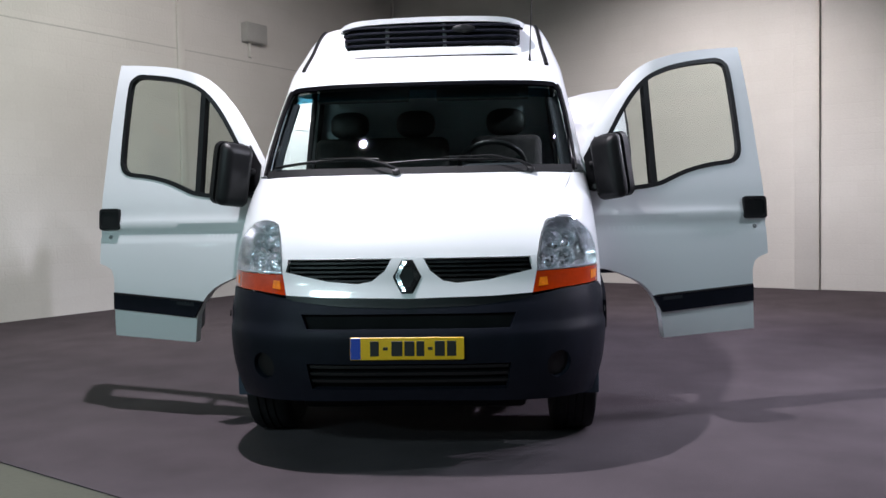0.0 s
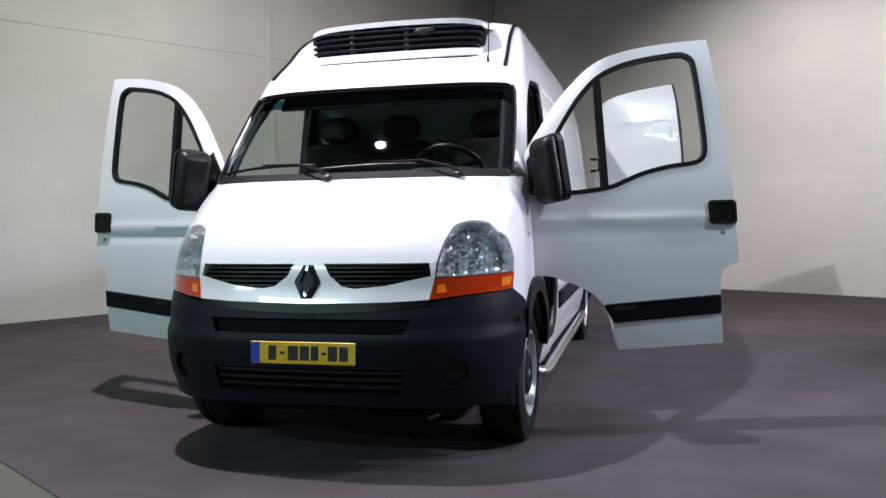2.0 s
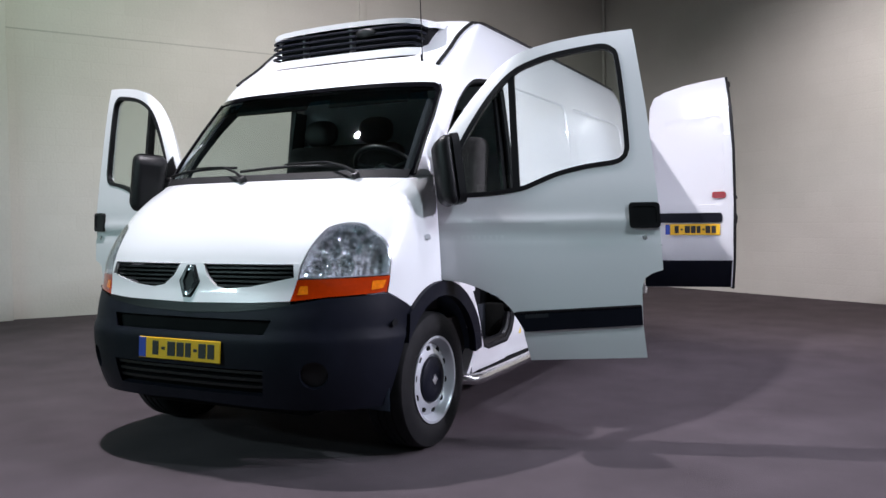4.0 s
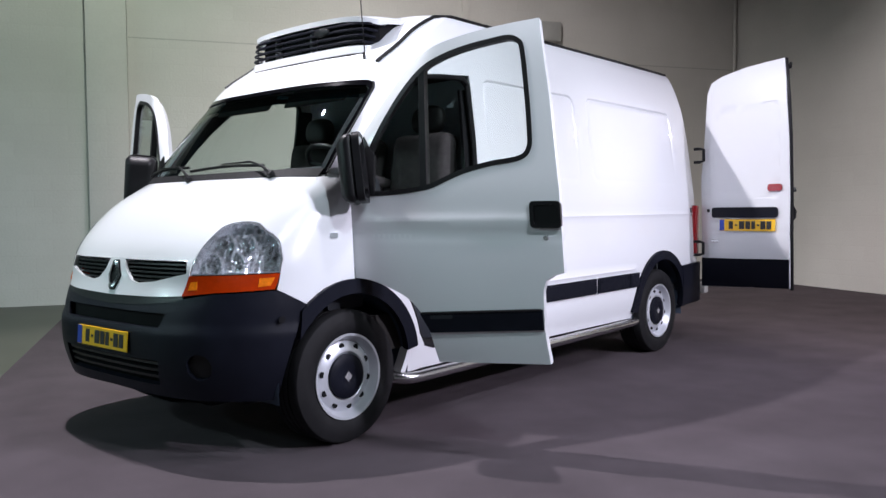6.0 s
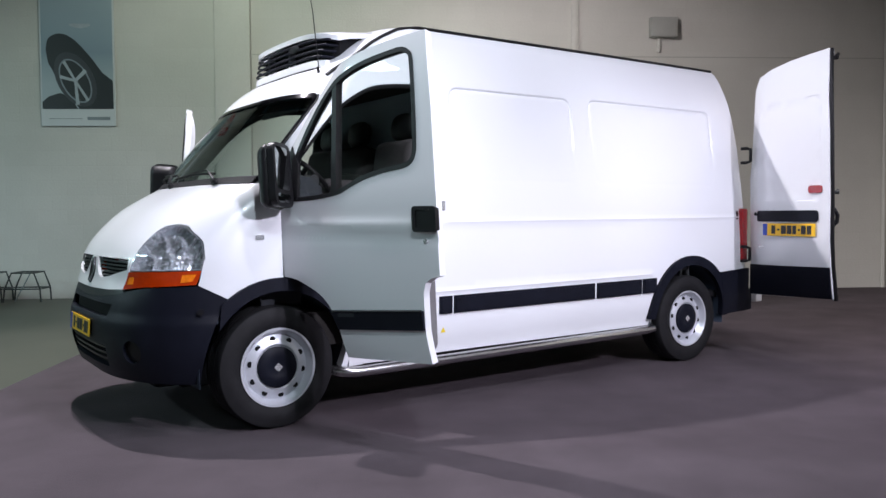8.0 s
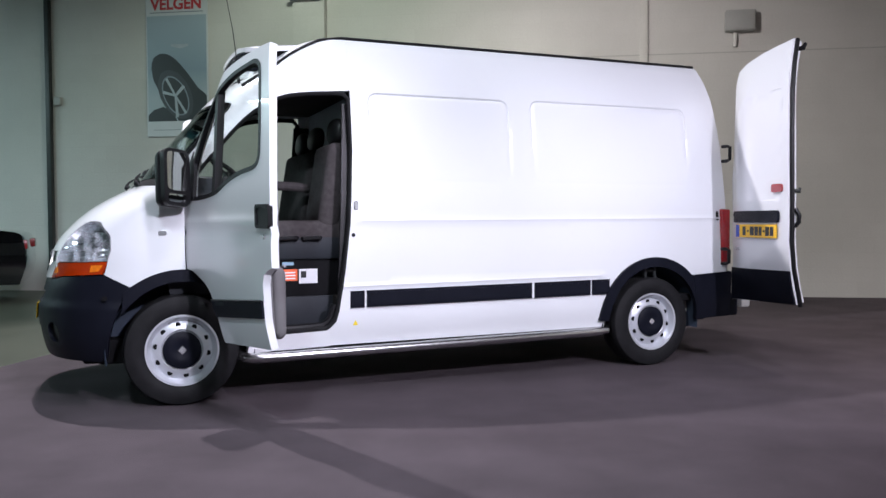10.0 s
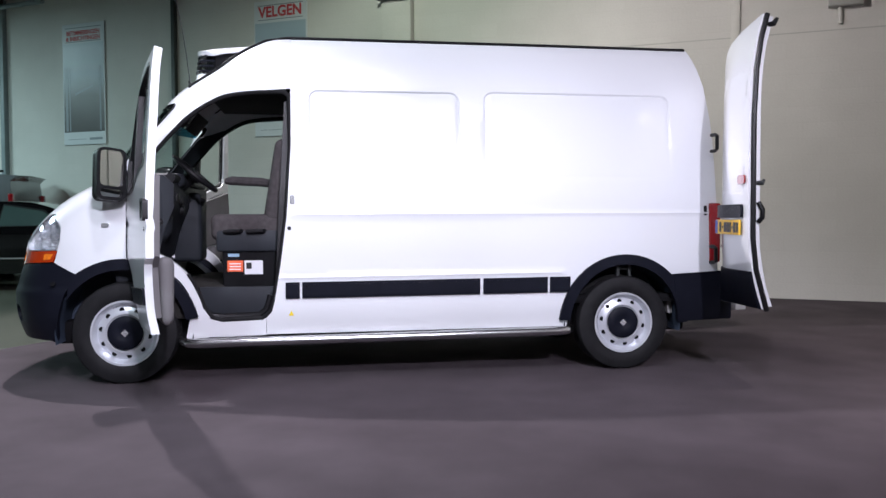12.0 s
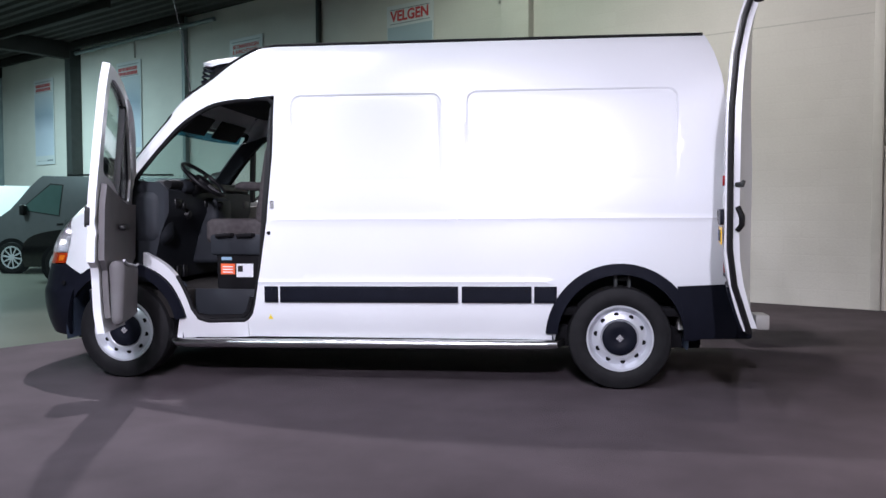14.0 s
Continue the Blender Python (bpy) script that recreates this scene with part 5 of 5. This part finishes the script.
PRINT_WHITE = mat("poster_white", (0.62, 0.64, 0.66), 0.4, vary=0.02)
PRINT_RED = mat("poster_red", (0.50, 0.04, 0.05), 0.4)
PRINT_RUBBER = mat("poster_dark_grey", (0.05, 0.055, 0.062), 0.4)
PRINT_SILVER = mat("poster_silver_print", (0.40, 0.44, 0.48), 0.4, vary=0.15, scale=5)
PRINT_GREY = mat("poster_grey", (0.22, 0.25, 0.28), 0.4)
PRINT_BLACK = mat("poster_black", (0.025, 0.028, 0.032), 0.4)
SILVER = poster_paint("poster_silver", (0.36, 0.44, 0.50), (0.24, 0.31, 0.37), 0.55, (0.40, 0.46, 0.5))
BROWN = poster_paint("poster_dark", (0.50, 0.56, 0.60), (0.17, 0.21, 0.25), 0.72, (0.035, 0.03, 0.03))
PALE = poster_paint("poster_pale", (0.50, 0.55, 0.60), (0.30, 0.36, 0.45), 0.7, (0.55, 0.60, 0.70))


def lettering(words, size, z, parent):
    """Printed capitals on a poster's sheet, centred, with their foot at z."""
    c = bpy.data.curves.new("words", "FONT")
    c.body, c.size, c.align_x, c.extrude = words, size, "CENTER", 0.001
    c.offset = size * 0.033
    t = new("tmp_words", c)
    me = bpy.data.meshes.new_from_object(t.evaluated_get(bpy.context.evaluated_depsgraph_get()))
    bpy.data.objects.remove(t)
    me.materials.append(PRINT_RED)
    w = new("words", me)
    w.parent = parent
    w.matrix_local = Matrix.Translation((0.0235, 0, z)) @ Matrix(((0, 0, 1, 0), (1, 0, 0, 0), (0, 1, 0, 0), (0, 0, 0, 1)))
    return w


def poster_lift(d):
    """Flat layers of print in front of the sheet, for panel()."""
    return lambda y, z, o=0.0: Vector((0.0235 + d + o, y, z))


def ellipse(cy, cz, ry, rz, tilt, n=36):
    return [(cy + ry * math.cos(q) * math.cos(tilt) - rz * math.sin(q) * math.sin(tilt), cz + ry * math.cos(q) * math.sin(tilt) + rz * math.sin(q) * math.cos(tilt)) for q in [6.283185 * k / n for k in range(n)]]


def printed_wheel(p):
    """A photograph of a car's wing over a five-spoked wheel, as flat print."""
    arch = spline([(-0.45, 1.08), (-0.41, 1.24), (-0.25, 1.31), (-0.06, 1.24), (0.16, 1.02), (0.36, 0.76)], 4) + [(0.513, 0.64), (0.513, 0.242), (0.02, 0.242), (-0.12, 0.44), (-0.30, 0.68), (-0.42, 0.90)]
    part("printed_tyre", panel(arch, poster_lift(0.0005), 0.001, 0.08), PRINT_BLACK, p)
    part("printed_ground", panel([(-0.513, 0.242), (0.0, 0.242), (-0.10, 0.40), (-0.25, 0.47), (-0.42, 0.42), (-0.513, 0.34)], poster_lift(0.0012), 0.001, 0.1), PRINT_BLACK, p)
    part("printed_tread", panel(ellipse(-0.03, 0.66, 0.26, 0.42, 0.52), poster_lift(0.002), 0.001, 0.08), PRINT_RUBBER, p)
    rim = [(y, max(z, 0.25)) for y, z in ellipse(-0.03, 0.64, 0.20, 0.34, 0.50)]
    part("printed_rim", panel(rim, poster_lift(0.003), 0.001, 0.06), PRINT_GREY, p)
    inner = [(y, max(z, 0.262)) for y, z in ellipse(-0.03, 0.64, 0.178, 0.315, 0.50)]
    part("printed_hollow", panel(inner, poster_lift(0.004), 0.001, 0.06), PRINT_BLACK, p)
    for y, z, w in ((-0.19, 0.91, 0.022), (0.12, 0.79, 0.030), (-0.25, 0.70, 0.024), (0.0, 0.30, 0.026), (0.15, 0.36, 0.022)):
        dy, dz = y + 0.03, z - 0.64
        k = w / math.hypot(dy, dz)
        part("printed_spoke", panel([(-0.03 - dz * k * 0.7, 0.64 + dy * k * 0.7), (y - dz * k, z + dy * k), (y + dz * k, z - dy * k), (-0.03 + dz * k * 0.7, 0.64 - dy * k * 0.7)], poster_lift(0.005), 0.001, 0.08), PRINT_SILVER, p)
    part("printed_wing_edge", panel(spline([(-0.10, 1.42), (0.06, 1.385), (0.20, 1.42)], 5) + [(0.20, 1.45), (-0.10, 1.45)], poster_lift(0.0005), 0.001, 0.08), PRINT_SILVER, p)


def poster(a, print_mat, words, label):
    """A framed sheet on the wall; its middle at distance a from the corner."""
    p = thing("poster", label, "poster", ROOM @ pose(0.012, -a, 2.57) @ Matrix.Diagonal((1, 1, 1.04, 1)), "posters on the wall")
    part("sheet", box(0.0, 0.02, -0.54, 0.54, 0, 2.27, 0.003, 1), PRINT_WHITE, p)
    part("picture", box(0.018, 0.023, -0.515, 0.515, 0.24, 1.90, 0.001, 1), print_mat, p)
    if words == "VELGEN":
        lettering(words, 0.245, 2.0, p)
        printed_wheel(p)
    elif words:
        for line, z in zip(words.split("/"), (2.06, 1.955)):
            lettering(line, 0.112, z, p)
        for y, w in ((-0.44, 0.03), (-0.36, 0.015), (0.42, 0.02)):
            part("printed_bar", box(0.0225, 0.0245, y - w, y + w, 0.26, 1.45, 0.0005, 1), PRINT_GREY, p)
        part("printed_glint", panel([(-0.22, 0.93), (0.25, 1.08), (0.25, 1.11), (-0.22, 0.97)], poster_lift(0.001), 0.001, 0.08), PRINT_GREY, p)
    else:
        for z in (2.06, 1.955):
            y = -0.44
            while y < 0.40:
                w = 0.05 + 0.02 * math.sin(37 * y + 11 * z)
                part("word_bar", box(0.0215, 0.0235, y, y + w, z, z + 0.078), PRINT_RED, p)
                y += w + 0.016
    for z in (2.185, 1.945 if words == "VELGEN" else 1.925):
        part("small_print", box(0.0215, 0.0235, -0.46, 0.46, z, z + 0.014), PRINT_GREY, p)
    part("maker_mark", box(0.0215, 0.0235, 0.13, 0.46, 0.085, 0.13), PRINT_GREY, p)
    part("small_print", box(0.0215, 0.0235, -0.42, 0.06, 0.10, 0.108), PRINT_GREY, p)
    return p


poster(12.55, SILVER, "VELGEN", "tall poster with red heading and a printed car wheel")
poster(17.08, BROWN, "BETIMMERINGEN/& INRICHTINGEN", "tall poster with a dark brown printed van interior")
poster(21.58, PALE, "", "tall poster with a blue-grey printed picture")
poster(25.85, PALE, "", "tall pale blue poster far down the wall")
at_wall("pipe", tube([(0.03, -21.3, 5.38), (0.03, -21.3, 4.98)], 0.02, 8), PIPE, "thin conduit dropping from the pipe run to a poster")
for a in (21.38, 21.78):
    at_wall("trim", box(0.0, 0.05, -a - 0.05, -a + 0.05, 2.36, 2.50, 0.008), PIPE, "small white clip under a poster")

# ceiling steel over the far part of the hall
for a in (24.0, 28.5):
    at_wall("beam", box(0.0, HX, -a - 0.12, -a + 0.12, HZ - 0.42, HZ, 0.01), BEAM, "dark steel ceiling beam")
for x in (0.25, 2.0, 3.8, 5.6):
    at_wall("beam", box(x - 0.05, x + 0.05, -HY, -19.0, HZ - 0.20, HZ - 0.02, 0.01), BEAM, "dark steel purlin under the ceiling")
at_wall("pipe", tube([(0.14, -18.0, 5.42), (0.14, -24.0, 5.38)], 0.05, 10), GREYIRON, "grey pipe run along the top of the wall")

# floor flood lamp and two tube racks by the wall
flood = thing("flood_lamp", "black flood lamp standing on the concrete floor", "flood lamp", ROOM @ pose(0.75, -12.05, -0.006, 0, 0, 68))
part("housing", box(-0.16, 0.16, -0.06, 0.06, 0.10, 0.40, 0.02), IRON, flood)
part("front_glass", box(-0.13, 0.13, -0.068, -0.058, 0.13, 0.37, 0.008), REFLECTOR, flood, "bright reflector behind glass")
part("foot", tube([(-0.18, 0.0, 0.28), (-0.18, 0.0, 0.012), (0.18, 0.0, 0.012), (0.18, 0.0, 0.28)], 0.012, 6), IRON, flood)
part("base", box(-0.17, 0.17, -0.12, 0.12, 0.0, 0.014, 0.003), IRON, flood)


def tube_rack(m):
    r = thing("tube_rack", "low dark tubular steel rack on the concrete floor", "rack", m, "tube racks by the wall")
    for x in (-0.18, 0.18):
        part("side_frame", tube([(x, -0.26, 0.012), (x, -0.24, 0.20), (x, -0.14, 0.43), (x, 0.17, 0.43), (x, 0.25, 0.20), (x, 0.26, 0.012)], 0.012, 6), IRON, r)
        part("rail", tube([(x, -0.25, 0.2), (x, 0.25, 0.2)], 0.010, 6), IRON, r)
    for y, z in ((-0.14, 0.43), (0.17, 0.43), (-0.24, 0.2), (0.25, 0.2)):
        part("cross_bar", tube([(-0.18, y, z), (0.18, y, z)], 0.010, 6), IRON, r)
    part("brace", tube([(0.18, -0.1, 0.02), (0.18, 0.12, 0.42)], 0.008, 6), GREYIRON, r)
    return r


rack = tube_rack(ROOM @ pose(0.45, -13.72, -0.006))
copy_thing(rack, ROOM @ pose(0.45, -13.18, -0.006))

# ---- parked vehicles further down the hall ----
CAR_BLACK = mat("black_car_paint", (0.005, 0.005, 0.006), 0.05, vary=0.1, coat=1.0)
CAR_GREY = mat("grey_van_paint", (0.15, 0.155, 0.165), 0.25, 0.4, vary=0.05, coat=0.8)
CAR_WHITE = mat("white_van_paint", (0.7, 0.72, 0.72), 0.3, vary=0.03, coat=0.6)
CAR_GLASS = mat("dark_car_glass", (0.060, 0.100, 0.095), 0.04, vary=0.05, coat=1.0)


def vehicle(name, label, category, m, width, profile, windows, axles, radius, paint, tumble=0.12, waist=0.95):
    """A parked car along +y (its front), from its side outline with rounded edges."""
    v = thing(name, label, category, m)
    top = max(z for _, z in profile)

    def f(y, z, o=0.0):
        x = width / 2 - tumble * max(0.0, (z - waist) / (top - waist)) ** 1.5 - 0.05 * max(0.0, (0.45 - z) / 0.3) ** 2
        return Vector((x + o, y, z))

    line = list(profile)
    for s in (1, -1):
        part("body_side", mirrored(panel(line, f, 0.03, 0.12, [], [], None), s), paint, v)
        for w in windows:
            frame_part = part("window_frame", mirrored(panel(shrink(list(w), -0.03), lambda y, z, o: f(y, z, o + 0.003), 0.01, 0.12), s), BLACK, v)
            part("side_window", mirrored(panel(w, lambda y, z, o: f(y, z, o + 0.007), 0.01, 0.12), s), CAR_GLASS, frame_part)
        for y in axles:
            mm = Matrix.Translation((s * (width / 2 - 0.10), y, radius)) @ pose(0, 0, 0, 0, 90 * s, 0)
            # a dark disc round the tyre paints the shade of the wheel arch
            part("wheel_arch_shade", lathe([(0, 0.1), (radius + 0.06, 0.1), (radius + 0.06, 0.108), (0, 0.108)], 32, mm), DARK, v)
            tyre = part("tyre", lathe([(radius * 0.68, -0.09), (radius, -0.08), (radius, 0.09), (radius * 0.92, 0.115), (radius * 0.70, 0.115), (radius * 0.68, 0.10)], 36, mm), RUBBER, v)
            bm = lathe([(radius * 0.70, 0.108), (radius * 0.70, 0.120), (radius * 0.62, 0.118), (radius * 0.60, 0.095)], 36, mm)
            lathe([(0, 0.118), (radius * 0.14, 0.116), (radius * 0.17, 0.10)], 20, mm, bm)
            for k in range(10):
                box(radius * 0.12, radius * 0.63, -0.016, 0.016, 0.098, 0.113, 0.004, 1, mm @ pose(0, 0, 0, 0, 0, 36 * k + 9), bm)
            part("rim", bm, STEEL, tyre, "silver ten-spoke alloy rim")
            part("rim_dish", lathe([(0, 0.088), (radius * 0.66, 0.088), (radius * 0.66, 0.08)], 30, mm), DARK, tyre)
    ring = dense(line, 0.12)
    bm = bmesh.new()
    cols = []
    for y, z in ring:
        x = f(y, z).x - 0.012
        cols.append([bm.verts.new((x * q, y, z + 0.02 * (1 - q * q) * (1 if z > 0.8 else 0))) for q in (-1, -0.85, -0.5, 0, 0.5, 0.85, 1)])
    for a, b in zip(cols, cols[1:] + cols[:1]):
        for k in range(6):
            bm.faces.new((a[k], a[k + 1], b[k + 1], b[k]))
    bmesh.ops.recalc_face_normals(bm, faces=bm.faces)
    part("body_shell", bm, paint, v)
    return v


sedan_line = spline([(-2.45, 0.55), (-2.42, 0.92), (-2.3, 1.05), (-1.75, 1.10), (-1.35, 1.20), (-0.75, 1.40), (0.0, 1.43), (0.55, 1.36), (1.15, 1.02), (1.9, 0.93), (2.35, 0.80), (2.5, 0.55), (2.45, 0.28)], 3) + [(-2.35, 0.28)]
car = vehicle("black_car", "black saloon car parked on the concrete floor", "car", pose(-7.70, -2.95, -0.006, 0, 0, 180), 1.72, [(y * 0.93, z * 0.98) for y, z in sedan_line],
              [[(-1.15, 1.03), (-0.8, 1.25), (-0.22, 1.34), (-0.18, 1.02)], [(-0.12, 1.02), (-0.12, 1.34), (0.40, 1.28), (0.86, 1.02)]], (-1.10, 1.55), 0.33, CAR_BLACK, 0.22, 0.85)
for s in (1, -1):
    part("tail_lamp", mirrored(box(0.50, 0.81, -2.30, -2.16, 0.78, 0.92, 0.02), s), RED, car)
    part("head_lamp", mirrored(box(0.47, 0.81, 2.08, 2.22, 0.66, 0.78, 0.03), s), REFLECTOR, car)
    part("door_handle", mirrored(box(0.845, 0.875, -0.10, 0.04, 0.86, 0.885, 0.006, 2), s), CHROME, car)
    part("side_trim", mirrored(box(0.855, 0.872, -0.95, 0.9, 0.50, 0.525, 0.003, 1), s), CHROME, car)
van_line = spline([(-2.85, 0.45), (-2.84, 1.2), (-2.80, 1.80), (-2.70, 1.92), (0.6, 1.97), (1.2, 1.92), (1.95, 1.30), (2.6, 1.02), (2.95, 0.75), (3.0, 0.4), (2.9, 0.3)], 3) + [(-2.8, 0.3)]
grey = vehicle("grey_van", "grey panel van parked along the wall", "van", pose(-9.72, -5.40, -0.006, 0, 0, 180), 1.80, [(y * 0.75, z) for y, z in van_line], [[(1.22, 1.30), (0.40, 1.18), (0.36, 1.78), (0.62, 1.80)]], (-1.30, 1.43), 0.33, CAR_GREY, 0.14, 1.0)
for s in (1, -1):
    part("tail_lamp", mirrored(box(0.76, 0.895, -2.17, -2.08, 1.10, 1.58, 0.02), s), RED, grey)
    part("door_handle", mirrored(box(0.885, 0.915, 0.30, 0.44, 0.98, 1.03, 0.01, 2), s), BLACK, grey)
    part("door_seam", mirrored(box(0.890, 0.902, 0.24, 0.25, 0.42, 1.10, 0.001, 1), s), BLACK, grey)
    part("side_moulding", mirrored(box(0.890, 0.912, -1.9, 0.95, 0.55, 0.63, 0.006, 2), s), BLACK, grey)
    part("wing_mirror", mirrored(box(0.90, 1.05, 1.06, 1.17, 1.18, 1.40, 0.04, 3), s), BLACK, grey)
    part("head_lamp", mirrored(box(0.50, 0.85, 1.92, 2.12, 0.80, 0.98, 0.05, 3), s), REFLECTOR, grey)
part("roof_bar", tube([(-0.7, -1.95, 1.985), (-0.7, 0.3, 2.0)], 0.02, 6), BLACK, grey)
white = vehicle("white_van", "white van parked behind the grey one", "van", pose(-11.85, -8.9, -0.006, 0, 0, 180), 1.84, [(y * 0.78, z * 0.95) for y, z in van_line], [[(0.5, 1.15), (0.5, 1.65), (0.85, 1.65), (1.35, 1.2)]], (-1.35, 1.5), 0.31, CAR_WHITE, 0.14, 1.0)
